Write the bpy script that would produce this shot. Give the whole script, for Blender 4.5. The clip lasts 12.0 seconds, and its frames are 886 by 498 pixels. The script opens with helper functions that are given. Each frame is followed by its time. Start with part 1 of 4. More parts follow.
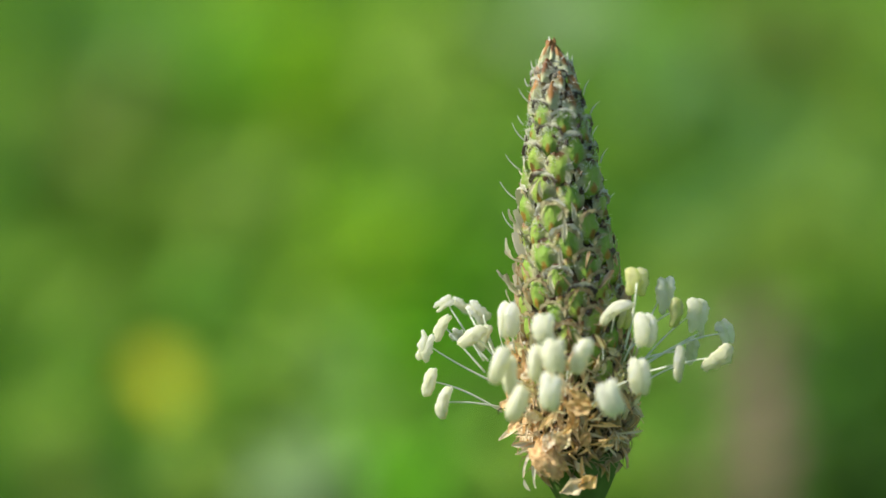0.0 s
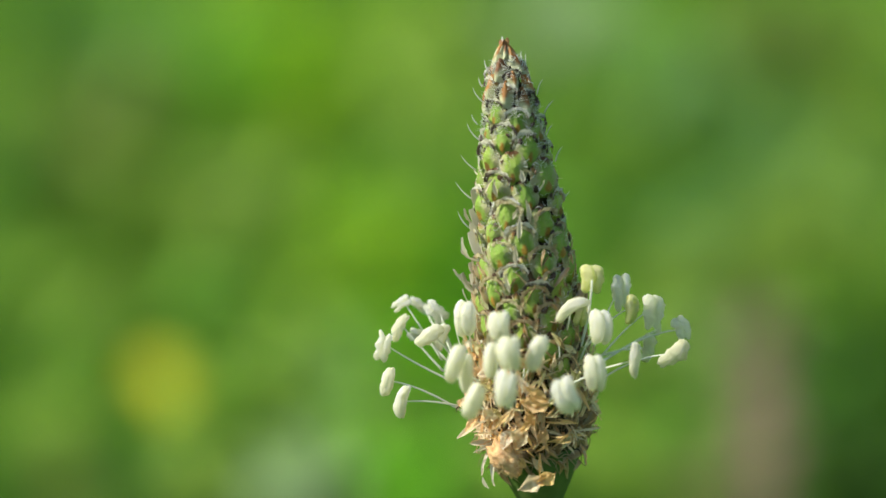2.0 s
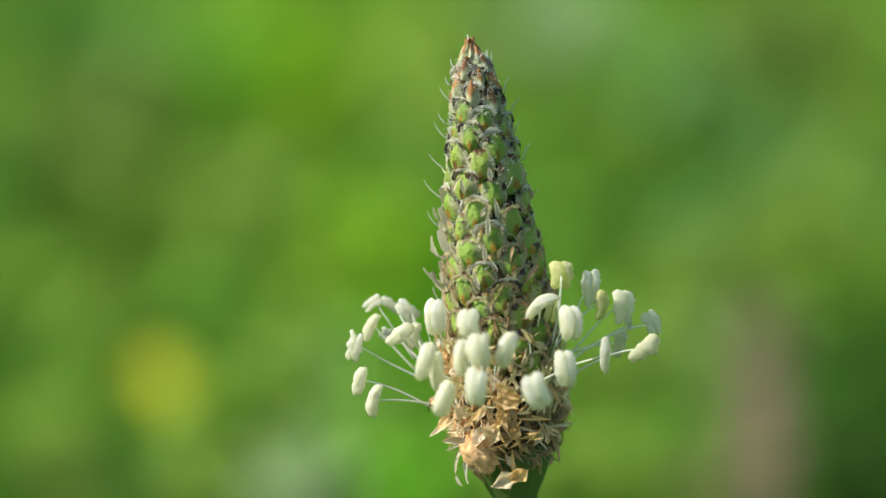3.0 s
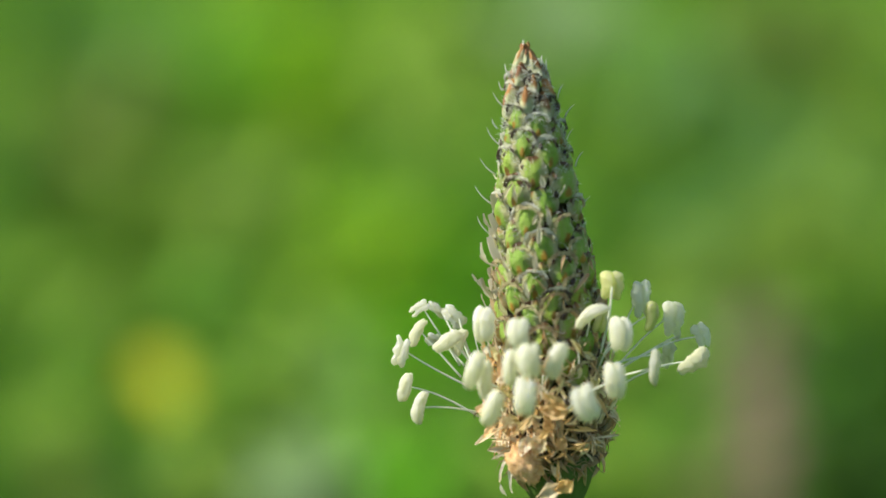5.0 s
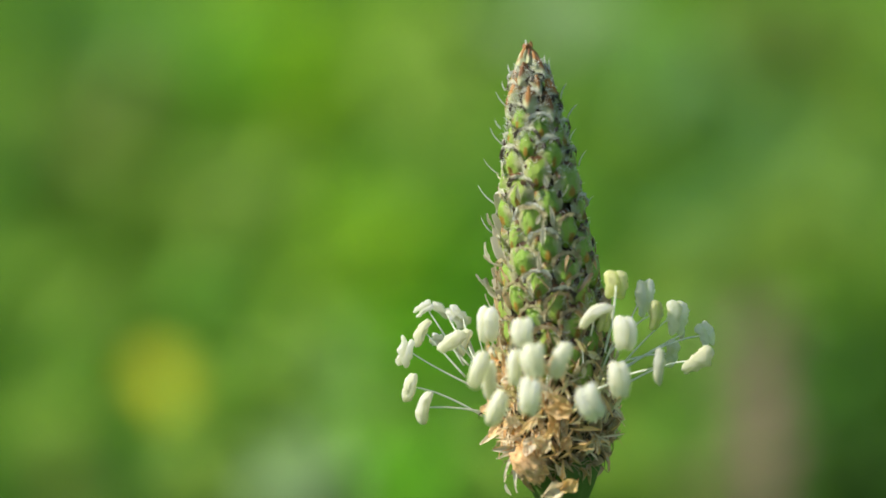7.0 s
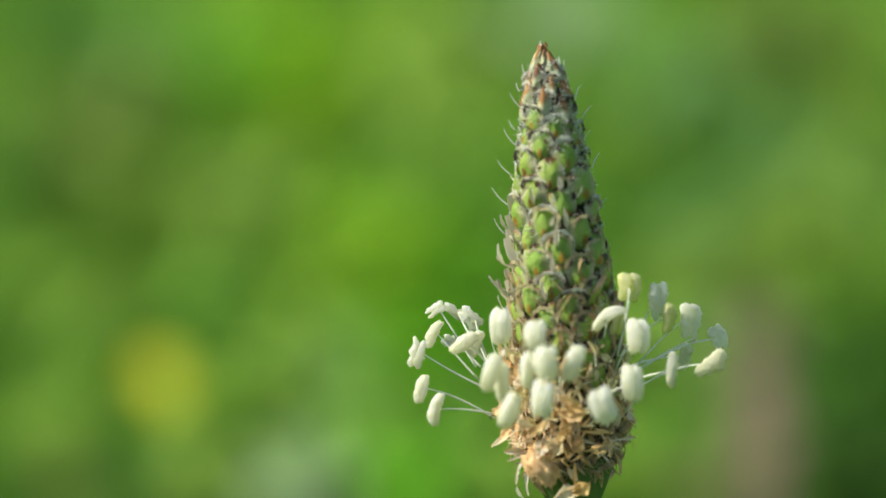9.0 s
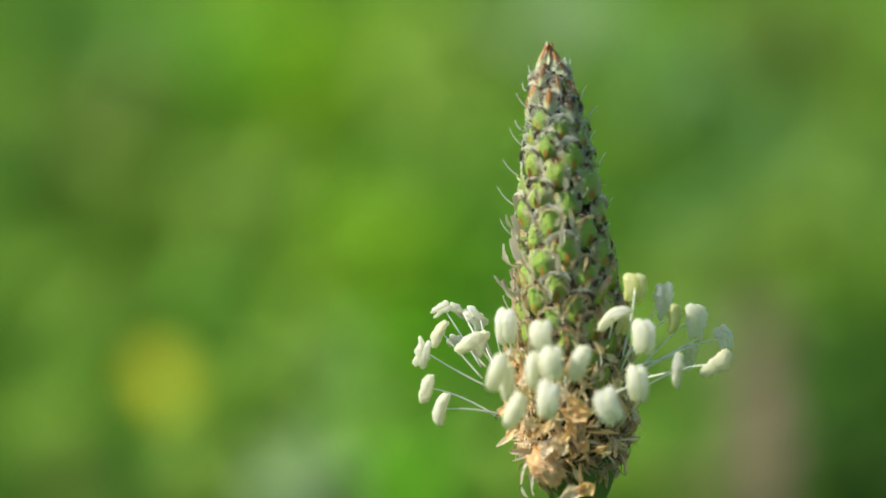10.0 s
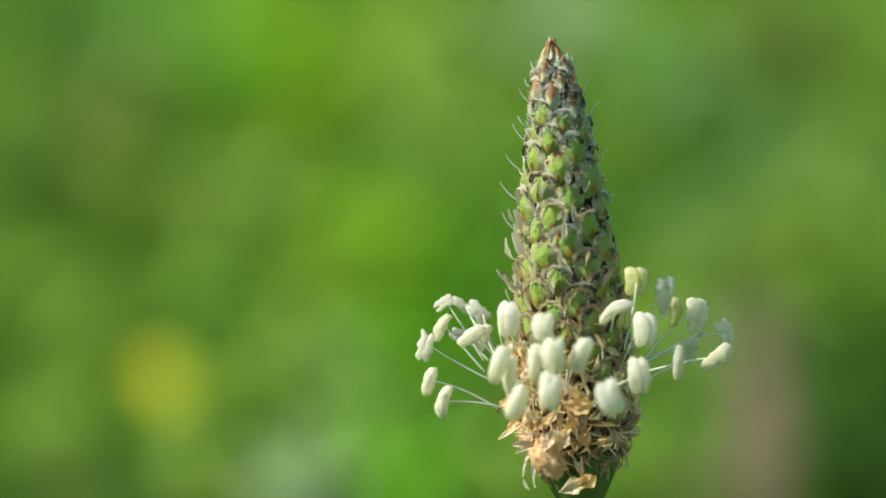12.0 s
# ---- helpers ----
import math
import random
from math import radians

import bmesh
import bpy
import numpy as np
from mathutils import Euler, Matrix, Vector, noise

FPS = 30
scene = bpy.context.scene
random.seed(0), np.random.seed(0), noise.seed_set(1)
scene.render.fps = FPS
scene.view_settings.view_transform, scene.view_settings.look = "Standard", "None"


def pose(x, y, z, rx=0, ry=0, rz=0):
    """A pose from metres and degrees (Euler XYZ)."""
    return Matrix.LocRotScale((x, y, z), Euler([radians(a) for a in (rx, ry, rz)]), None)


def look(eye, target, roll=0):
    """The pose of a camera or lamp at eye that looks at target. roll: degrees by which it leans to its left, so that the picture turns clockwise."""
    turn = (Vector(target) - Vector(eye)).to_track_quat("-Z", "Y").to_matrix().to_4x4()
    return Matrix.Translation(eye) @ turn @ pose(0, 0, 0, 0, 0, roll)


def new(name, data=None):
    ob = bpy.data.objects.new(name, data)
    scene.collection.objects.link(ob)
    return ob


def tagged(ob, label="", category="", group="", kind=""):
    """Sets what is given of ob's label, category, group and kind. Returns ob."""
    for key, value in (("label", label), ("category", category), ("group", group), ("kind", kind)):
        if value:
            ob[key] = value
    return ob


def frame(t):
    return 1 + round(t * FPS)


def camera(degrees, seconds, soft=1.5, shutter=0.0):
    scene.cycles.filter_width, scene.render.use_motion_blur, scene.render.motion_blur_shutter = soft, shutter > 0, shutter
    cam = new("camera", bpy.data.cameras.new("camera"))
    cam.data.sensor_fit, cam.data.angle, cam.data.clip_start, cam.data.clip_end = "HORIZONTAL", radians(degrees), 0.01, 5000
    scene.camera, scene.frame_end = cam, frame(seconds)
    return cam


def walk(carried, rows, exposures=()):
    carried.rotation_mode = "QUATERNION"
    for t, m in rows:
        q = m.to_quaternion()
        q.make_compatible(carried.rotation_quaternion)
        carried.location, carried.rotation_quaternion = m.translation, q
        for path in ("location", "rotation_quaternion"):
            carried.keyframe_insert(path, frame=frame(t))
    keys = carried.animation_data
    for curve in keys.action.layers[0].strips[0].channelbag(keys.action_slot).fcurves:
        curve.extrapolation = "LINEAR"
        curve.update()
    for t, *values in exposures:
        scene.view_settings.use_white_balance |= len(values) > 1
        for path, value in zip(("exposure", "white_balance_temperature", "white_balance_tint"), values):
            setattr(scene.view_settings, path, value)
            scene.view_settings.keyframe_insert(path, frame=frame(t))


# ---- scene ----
EYE = 0.2412
cam = camera(16.0, 12.0, soft=1.5)
cam.data.dof.use_dof = True
cam.data.dof.focus_distance = 0.2043
cam.data.dof.aperture_fstop = 14.5
cam.data.dof.aperture_blades = 0
walk(cam, [(0.0, pose(0, 0, EYE, 77, 0, 0)), (12.0, pose(0, 0, EYE, 77, 0, 0))])

# ---- light ----
SUN_WAY = Vector((-0.73, -0.11, 0.67)).normalized()
world = bpy.data.worlds.new("sky")
scene.world = world
world.use_nodes = True
sky = world.node_tree.nodes.new("ShaderNodeTexSky")
sky.sky_type = "NISHITA"
sky.sun_disc = False
sky.sun_elevation = math.asin(SUN_WAY.z)
sky.sun_rotation = math.atan2(SUN_WAY.x, SUN_WAY.y)
back = world.node_tree.nodes["Background"]
back.inputs["Strength"].default_value = 0.12
world.node_tree.links.new(sky.outputs[0], back.inputs["Color"])
lamp = bpy.data.lights.new("sun", "SUN")
lamp.energy, lamp.angle, lamp.color = 4.8, radians(0.5), (1.0, 0.94, 0.83)
sun = new("sun", lamp)
sun.matrix_world = look(SUN_WAY * 20, (0, 0, 0))
scene.view_settings.exposure = 0.59


# ---- materials ----
def material(name, rough=0.6, spec=0.3, sss=0.0, translucent=0.0):
    """A Principled material and its tools: returns material, tree, shader, link."""
    m = bpy.data.materials.new(name)
    m.use_nodes = True
    tree = m.node_tree
    shader = tree.nodes["Principled BSDF"]
    shader.inputs["Roughness"].default_value = rough
    shader.inputs["Specular IOR Level"].default_value = spec
    if sss:
        shader.inputs["Subsurface Weight"].default_value = sss
        shader.inputs["Subsurface Scale"].default_value = 0.0006
        shader.inputs["Subsurface Radius"].default_value = (1.0, 0.9, 0.5)
    return m, tree, shader


def node(tree, kind, **values):
    n = tree.nodes.new(kind)
    for key, value in values.items():
        n.inputs[key].default_value = value
    return n


def ramp(tree, source, stops):
    n = tree.nodes.new("ShaderNodeValToRGB")
    while len(n.color_ramp.elements) < len(stops):
        n.color_ramp.elements.new(0.5)
    for e, (at, colour) in zip(n.color_ramp.elements, stops):
        e.position, e.color = at, (*colour, 1)
    tree.links.new(source, n.inputs["Fac"])
    return n.outputs["Color"]


def blend(tree, fac, a, b, how="MIX"):
    n = tree.nodes.new("ShaderNodeMix")
    n.data_type, n.blend_type = "RGBA", how
    for socket, value in ((n.inputs[0], fac), (n.inputs[6], a), (n.inputs[7], b)):
        if isinstance(value, (int, float)):
            socket.default_value = value
        elif isinstance(value, tuple):
            socket.default_value = (*value, 1)
        else:
            tree.links.new(value, socket)
    return n.outputs[2]


def calc(tree, how, a, b=0.0, clamp=False):
    n = tree.nodes.new("ShaderNodeMath")
    n.operation, n.use_clamp = how, clamp
    for socket, value in zip(n.inputs, (a, b)):
        if isinstance(value, (int, float)):
            socket.default_value = value
        else:
            tree.links.new(value, socket)
    return n.outputs[0]


def grain(tree, scale, detail=3.0, rough=0.6, coords="Object"):
    where = tree.nodes.new("ShaderNodeTexCoord")
    n = node(tree, "ShaderNodeTexNoise", Scale=scale, Detail=detail, Roughness=rough)
    tree.links.new(where.outputs[coords], n.inputs["Vector"])
    return n.outputs["Fac"]


def relief(tree, shader, height, strength, distance):
    n = node(tree, "ShaderNodeBump", Strength=strength, Distance=distance)
    tree.links.new(height, n.inputs["Height"])
    tree.links.new(n.outputs["Normal"], shader.inputs["Normal"])


def see_through(m, tree, shader, colour, share):
    """Lets part of the light pass through a thin leaf."""
    thin = tree.nodes.new("ShaderNodeBsdfTranslucent")
    if isinstance(colour, tuple):
        thin.inputs["Color"].default_value = (*colour, 1)
    else:
        tree.links.new(colour, thin.inputs["Color"])
    mix = tree.nodes.new("ShaderNodeMixShader")
    mix.inputs[0].default_value = share
    tree.links.new(shader.outputs[0], mix.inputs[1])
    tree.links.new(thin.outputs[0], mix.inputs[2])
    tree.links.new(mix.outputs[0], tree.nodes["Material Output"].inputs["Surface"])


def local_axes(tree):
    where = tree.nodes.new("ShaderNodeTexCoord")
    split = tree.nodes.new("ShaderNodeSeparateXYZ")
    tree.links.new(where.outputs["Object"], split.inputs[0])
    return split.outputs


def chance(tree):
    return tree.nodes.new("ShaderNodeObjectInfo").outputs["Random"]


def sepal_material():
    m, tree, shader = material("sepal_green", 0.45, 0.25, 0.1)
    ax = local_axes(tree)
    pick = chance(tree)
    green = blend(tree, pick, (0.16, 0.34, 0.025), (0.30, 0.40, 0.05))
    green = blend(tree, calc(tree, "MULTIPLY", grain(tree, 2.2), 0.8), green, (0.24, 0.36, 0.06))
    # straw-coloured flanks and foot, with brown flecks
    foot = calc(tree, "MULTIPLY", calc(tree, "SUBTRACT", calc(tree, "ADD", calc(tree, "ABSOLUTE", ax[0]), calc(tree, "MULTIPLY", grain(tree, 6.0), 0.6)), 0.50), 5.0, True)
    colour = blend(tree, foot, green, (0.38, 0.37, 0.20))
    stretch = tree.nodes.new("ShaderNodeMapping")
    stretch.inputs["Scale"].default_value = (9.0, 1.6, 9.0)
    tree.links.new(tree.nodes.new("ShaderNodeTexCoord").outputs["Object"], stretch.inputs["Vector"])
    streak = node(tree, "ShaderNodeTexNoise", Scale=1.0, Detail=4.0, Roughness=0.7)
    tree.links.new(stretch.outputs[0], streak.inputs["Vector"])
    colour = blend(tree, ramp(tree, streak.outputs["Fac"], [(0.45, (0, 0, 0)), (0.7, (0.55, 0.55, 0.55))]), colour, (0.30, 0.30, 0.12))
    px = calc(tree, "POWER", calc(tree, "ABSOLUTE", calc(tree, "DIVIDE", ax[0], 0.13)), 2.0)
    py = calc(tree, "POWER", calc(tree, "ABSOLUTE", calc(tree, "DIVIDE", calc(tree, "SUBTRACT", ax[1], 0.33), 0.20)), 2.0)
    spot = calc(tree, "ADD", calc(tree, "SQRT", calc(tree, "ADD", px, py)), calc(tree, "MULTIPLY", grain(tree, 4.0), 0.9))
    spot = calc(tree, "MULTIPLY", calc(tree, "SUBTRACT", 1.45, spot), 2.5, True)
    rust = blend(tree, pick, (0.36, 0.19, 0.025), (0.15, 0.065, 0.02))
    colour = blend(tree, calc(tree, "MULTIPLY", spot, 0.9), colour, rust)
    # dark brown point at the upper end
    point = calc(tree, "SUBTRACT", calc(tree, "ADD", ax[1], calc(tree, "MULTIPLY", grain(tree, 5.0, 3.0, 0.7), 0.35)), calc(tree, "ADD", 1.12, calc(tree, "MULTIPLY", calc(tree, "ABSOLUTE", ax[0]), 0.45)))
    colour = blend(tree, calc(tree, "MULTIPLY", point, 9.0, True), colour, blend(tree, pick, (0.05, 0.026, 0.014), (0.20, 0.09, 0.03)))
    specks = ramp(tree, grain(tree, 7.0, 4.0, 0.75), [(0.53, (0, 0, 0)), (0.64, (1, 1, 1))])
    colour = blend(tree, calc(tree, "MULTIPLY", specks, 0.22), colour, (0.12, 0.07, 0.03))
    tree.links.new(colour, shader.inputs["Base Color"])
    relief(tree, shader, grain(tree, 9.0, 5.0, 0.7), 0.8, 0.00015)
    see_through(m, tree, shader, blend(tree, 0.5, colour, (0.24, 0.36, 0.04)), 0.08)
    return m


def membrane_material():
    """White fringe on the outside of the hood; its inner rim is stained blackish brown, most at the two corners."""
    m, tree, shader = material("papery_membrane", 0.55, 0.3)
    ax = local_axes(tree)
    pick = chance(tree)
    tint = blend(tree, pick, (0.84, 0.83, 0.73), (0.66, 0.66, 0.50))
    up = calc(tree, "DIVIDE", calc(tree, "SUBTRACT", ax[1], 0.60), 0.95)
    across = calc(tree, "DIVIDE", ax[0], 1.12)
    far = calc(tree, "SQRT", calc(tree, "ADD", calc(tree, "POWER", calc(tree, "ABSOLUTE", across), 2.0), calc(tree, "POWER", calc(tree, "ABSOLUTE", up), 2.0)))
    wobble = calc(tree, "MULTIPLY", calc(tree, "SUBTRACT", grain(tree, 5.0, 4.0, 0.7), 0.5), 0.34)
    corner = calc(tree, "MULTIPLY", calc(tree, "ABSOLUTE", across), 0.36)
    limit = calc(tree, "ADD", calc(tree, "ADD", 0.28, calc(tree, "MULTIPLY", pick, 0.15)), corner)
    stain = calc(tree, "MULTIPLY", calc(tree, "SUBTRACT", limit, calc(tree, "ADD", far, wobble)), 14.0, True)
    brown = blend(tree, pick, (0.14, 0.08, 0.035), (0.035, 0.024, 0.018))
    colour = blend(tree, calc(tree, "MULTIPLY", stain, 0.96), tint, brown)
    tree.links.new(colour, shader.inputs["Base Color"])
    relief(tree, shader, grain(tree, 12.0, 4.0), 0.8, 0.0002)
    see_through(m, tree, shader, colour, 0.45)
    return m


def fringe_material():
    """Dry straw-coloured margin, flecked with brown."""
    m, tree, shader = material("dry_fringe", 0.65, 0.2)
    straw = blend(tree, chance(tree), (0.62, 0.58, 0.34), (0.50, 0.40, 0.22))
    fleck = ramp(tree, grain(tree, 4.0, 4.0, 0.7), [(0.46, (0, 0, 0)), (0.58, (1, 1, 1))])
    colour = blend(tree, calc(tree, "MULTIPLY", fleck, 0.50), straw, (0.19, 0.09, 0.035))
    tree.links.new(colour, shader.inputs["Base Color"])
    relief(tree, shader, grain(tree, 12.0, 4.0), 0.8, 0.0002)
    see_through(m, tree, shader, colour, 0.42)
    return m


def bract_material(name="bract_brown_tipped", dead=False):
    m, tree, shader = material(name, 0.55, 0.3, 0.15)
    ax = local_axes(tree)
    wobble = calc(tree, "MULTIPLY", calc(tree, "SUBTRACT", grain(tree, 5.0, 4.0, 0.7), 0.5), 0.9)
    along = calc(tree, "ADD", ax[1], wobble)
    if dead:
        body = ramp(tree, along, [(0.0, (0.26, 0.18, 0.08)), (0.5, (0.50, 0.36, 0.18)), (0.95, (0.34, 0.20, 0.09))])
    else:
        tip = blend(tree, chance(tree), (0.34, 0.18, 0.05), (0.10, 0.05, 0.022))
        body = ramp(tree, along, [(0.0, (0.24, 0.27, 0.10)), (0.30, (0.19, 0.26, 0.05)), (0.50, (0.34, 0.29, 0.09))])
        body = blend(tree, calc(tree, "MULTIPLY", calc(tree, "SUBTRACT", along, 0.52), 5.0, True), body, tip)
        body = blend(tree, calc(tree, "MULTIPLY", calc(tree, "SUBTRACT", along, 0.85), 6.0, True), body, (0.04, 0.02, 0.012))
    side = calc(tree, "ABSOLUTE", ax[0])
    edge = calc(tree, "MULTIPLY", calc(tree, "SUBTRACT", calc(tree, "ADD", side, calc(tree, "MULTIPLY", ax[1], 0.16)), 0.26), 9.0, True)
    pale = blend(tree, chance(tree), (0.50, 0.42, 0.27), (0.38, 0.35, 0.26))
    colour = blend(tree, calc(tree, "MULTIPLY", edge, 0.85), body, pale)
    tree.links.new(colour, shader.inputs["Base Color"])
    relief(tree, shader, grain(tree, 12.0), 0.5, 0.0001)
    return m


def young_material():
    m, tree, shader = material("young_bract", 0.55, 0.3, 0.2)
    ax = local_axes(tree)
    wobble = calc(tree, "MULTIPLY", calc(tree, "SUBTRACT", grain(tree, 5.0, 4.0, 0.7), 0.5), 0.35)
    ridge = calc(tree, "SUBTRACT", calc(tree, "ADD", calc(tree, "MULTIPLY", ax[1], 0.58), wobble), calc(tree, "ABSOLUTE", ax[0]))
    rust = blend(tree, chance(tree), (0.34, 0.16, 0.035), (0.14, 0.06, 0.02))
    base = blend(tree, grain(tree, 3.0), (0.48, 0.46, 0.32), (0.27, 0.33, 0.14))
    colour = blend(tree, calc(tree, "MULTIPLY", calc(tree, "SUBTRACT", ridge, 0.07), 6.0, True), base, rust)
    tree.links.new(colour, shader.inputs["Base Color"])
    relief(tree, shader, grain(tree, 12.0), 0.5, 0.0001)
    return m


def anther_material(name, tints, through_tint, share, foot):
    """Pollen sacs, streaked along their length and greener towards the foot, where shade is painted in, as in the
    groove; the anther's own space is in millimetres.
    """
    m, tree, shader = material(name, 0.55, 0.25, 0.3)
    tint = ramp(tree, chance(tree), tints)
    stretch = tree.nodes.new("ShaderNodeMapping")
    stretch.inputs["Scale"].default_value = (3.4, 0.7, 3.4)
    tree.links.new(tree.nodes.new("ShaderNodeTexCoord").outputs["Object"], stretch.inputs["Vector"])
    streak = node(tree, "ShaderNodeTexNoise", Scale=1.0, Detail=4.0, Roughness=0.65)
    tree.links.new(stretch.outputs[0], streak.inputs["Vector"])
    ax = local_axes(tree)
    # underside shading painted as a greener tint towards the lower end
    low = calc(tree, "MULTIPLY", calc(tree, "ADD", calc(tree, "MULTIPLY", ax[1], -0.55), calc(tree, "MULTIPLY", grain(tree, 1.2, 2.0), 0.5)), 1.0, True)
    colour = blend(tree, low, tint, foot)
    colour = blend(tree, ramp(tree, streak.outputs["Fac"], [(0.45, (0, 0, 0)), (0.62, (0.65, 0.65, 0.65))]), colour, foot)
    # shade in the groove between the lobes, painted with the foot colour
    groove = calc(tree, "MULTIPLY", calc(tree, "SUBTRACT", 0.15, calc(tree, "ABSOLUTE", ax[0])), 8.0, True)
    colour = blend(tree, calc(tree, "MULTIPLY", groove, 0.85), colour, foot)
    tree.links.new(colour, shader.inputs["Base Color"])
    relief(tree, shader, calc(tree, "ADD", streak.outputs["Fac"], grain(tree, 6.0, 4.0, 0.7)), 0.7, 0.00012)
    see_through(m, tree, shader, blend(tree, 0.5, colour, through_tint), share)
    return m


def thread_material(name, colour, colour_far, share=0.3):
    m, tree, shader = material(name, 0.45, 0.4)
    mixed = blend(tree, chance(tree), colour, colour_far)
    tree.links.new(blend(tree, grain(tree, 1500.0), mixed, colour), shader.inputs["Base Color"])
    see_through(m, tree, shader, mixed, share)
    return m


def petal_material():
    m, tree, shader = material("withered_petal", 0.6, 0.25)
    pick = ramp(tree, chance(tree), [(0.0, (0.92, 0.72, 0.34)), (0.22, (0.88, 0.60, 0.31)), (0.45, (0.92, 0.77, 0.48)), (0.8, (0.95, 0.89, 0.72))])
    veins = blend(tree, ramp(tree, grain(tree, 2600.0, 5.0, 0.7), [(0.30, (0, 0, 0)), (0.55, (1, 1, 1))]), (0.86, 0.57, 0.28), pick)
    tree.links.new(veins, shader.inputs["Base Color"])
    relief(tree, shader, grain(tree, 3500.0, 4.0), 0.6, 0.0001)
    see_through(m, tree, shader, veins, 0.55)
    return m


def husk_material():
    m, tree, shader = material("husk_tan", 0.6, 0.25, 0.2)
    colour = blend(tree, ramp(tree, grain(tree, 2200.0, 5.0, 0.7), [(0.35, (0, 0, 0)), (0.6, (1, 1, 1))]), (0.54, 0.30, 0.12), (0.80, 0.52, 0.26))
    tree.links.new(colour, shader.inputs["Base Color"])
    relief(tree, shader, grain(tree, 2600.0, 5.0, 0.7), 0.9, 0.0004)
    return m


def stem_material():
    m, tree, shader = material("stem_green", 0.6, 0.15, 0.1)
    colour = blend(tree, grain(tree, 900.0, 4.0), (0.05, 0.10, 0.018), (0.10, 0.16, 0.035))
    tree.links.new(colour, shader.inputs["Base Color"])
    relief(tree, shader, grain(tree, 3000.0), 0.4, 0.0001)
    return m


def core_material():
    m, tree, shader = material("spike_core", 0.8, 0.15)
    # near black, so the gaps between scales carry painted shade
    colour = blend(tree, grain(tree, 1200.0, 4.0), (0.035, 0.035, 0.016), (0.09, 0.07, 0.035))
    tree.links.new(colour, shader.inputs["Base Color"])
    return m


def leaf_material(name, colour, other, share=0.4, rough=0.5):
    m, tree, shader = material(name, rough, 0.15)
    mixed = blend(tree, grain(tree, 60.0, 4.0), colour, other)
    tree.links.new(mixed, shader.inputs["Base Color"])
    relief(tree, shader, grain(tree, 300.0), 0.3, 0.001)
    see_through(m, tree, shader, mixed, share)
    return m


SPECIES = {
    "bright": leaf_material("leaf_yellow_green", (0.223, 0.427, 0.019), (0.302, 0.531, 0.027)),
    "light": leaf_material("leaf_light_green", (0.257, 0.441, 0.055), (0.308, 0.482, 0.066)),
    "vivid": leaf_material("leaf_vivid_green", (0.147, 0.486, 0.017), (0.227, 0.564, 0.025)),
    "mid": leaf_material("leaf_mid_green", (0.146, 0.345, 0.031), (0.190, 0.391, 0.043)),
    # dark and deep: shade between the plants, put into the leaf colour
    "dark": leaf_material("leaf_shade_green", (0.059, 0.179, 0.016), (0.095, 0.216, 0.025)),
    "deep": leaf_material("leaf_deep_shade_green", (0.035, 0.110, 0.010), (0.060, 0.145, 0.016)),
    "olive": leaf_material("leaf_olive", (0.203, 0.348, 0.040), (0.243, 0.392, 0.057)),
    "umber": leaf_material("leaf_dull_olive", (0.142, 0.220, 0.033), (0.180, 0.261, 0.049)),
    "pale": leaf_material("leaf_grey_green", (0.248, 0.438, 0.087), (0.292, 0.486, 0.112)),
    "silver": leaf_material("leaf_silvery", (0.33, 0.47, 0.21), (0.38, 0.52, 0.27)),
    "silver_dark": leaf_material("leaf_blue_green", (0.127, 0.289, 0.072), (0.170, 0.335, 0.097)),
    "dry": leaf_material("leaf_dry_tan", (0.29, 0.22, 0.15), (0.36, 0.265, 0.185)),
}
SPECIES_WORDS = {
    "bright": "yellow-green", "light": "light green", "vivid": "vivid fresh green", "mid": "mid-green", "dark": "dark, shade-toned green", "deep": "very dark, shade-toned green",
    "olive": "olive-green", "umber": "dull brownish olive", "pale": "greyish pale green", "silver": "pale silvery green",
    "silver_dark": "bluish green", "dry": "dry tan",
}
MEMBRANE, FRINGE, YOUNG = membrane_material(), fringe_material(), young_material()
SEPAL, BRACT, DEAD = sepal_material(), bract_material(), bract_material("bract_dead", True)
HUSK = husk_material()
PETAL, STEM, CORE = petal_material(), stem_material(), core_material()
ANTHER = {
    "cream": anther_material("anther_cream", [(0.0, (0.86, 0.84, 0.61)), (0.3, (0.89, 0.88, 0.77)), (0.85, (0.92, 0.91, 0.86))], (0.92, 0.93, 0.78), 0.62, (0.80, 0.81, 0.58)),
    "green": anther_material("anther_yellow_green", [(0.0, (0.86, 0.83, 0.50)), (1.0, (0.88, 0.85, 0.58))], (0.88, 0.90, 0.42), 0.62, (0.70, 0.77, 0.27)),
    "empty": anther_material("anther_empty", [(0.0, (0.90, 0.89, 0.74)), (1.0, (0.92, 0.92, 0.82))], (0.93, 0.94, 0.72), 0.72, (0.84, 0.87, 0.64)),
}
ANTHER_WORDS = {"cream": "plump cream two-lobed anther", "green": "yellow-green two-lobed anther", "empty": "empty greenish-white papery anther"}
THREAD = thread_material("dry_thread", (0.50, 0.38, 0.21), (0.20, 0.12, 0.05), 0.25)
FILAMENT = thread_material("filament_white", (0.86, 0.88, 0.78), (0.80, 0.84, 0.72), 0.42)
HAIR = thread_material("hair_white", (0.80, 0.82, 0.74), (0.70, 0.73, 0.62), 0.45)
STYLE = thread_material("style_dry", (0.74, 0.71, 0.54), (0.52, 0.42, 0.24), 0.45)
GRASS = leaf_material("grass_blades", (0.11, 0.28, 0.018), (0.18, 0.36, 0.03))
YELLOW = leaf_material("flower_yellow", (0.60, 0.63, 0.04), (0.68, 0.69, 0.05), 0.35)
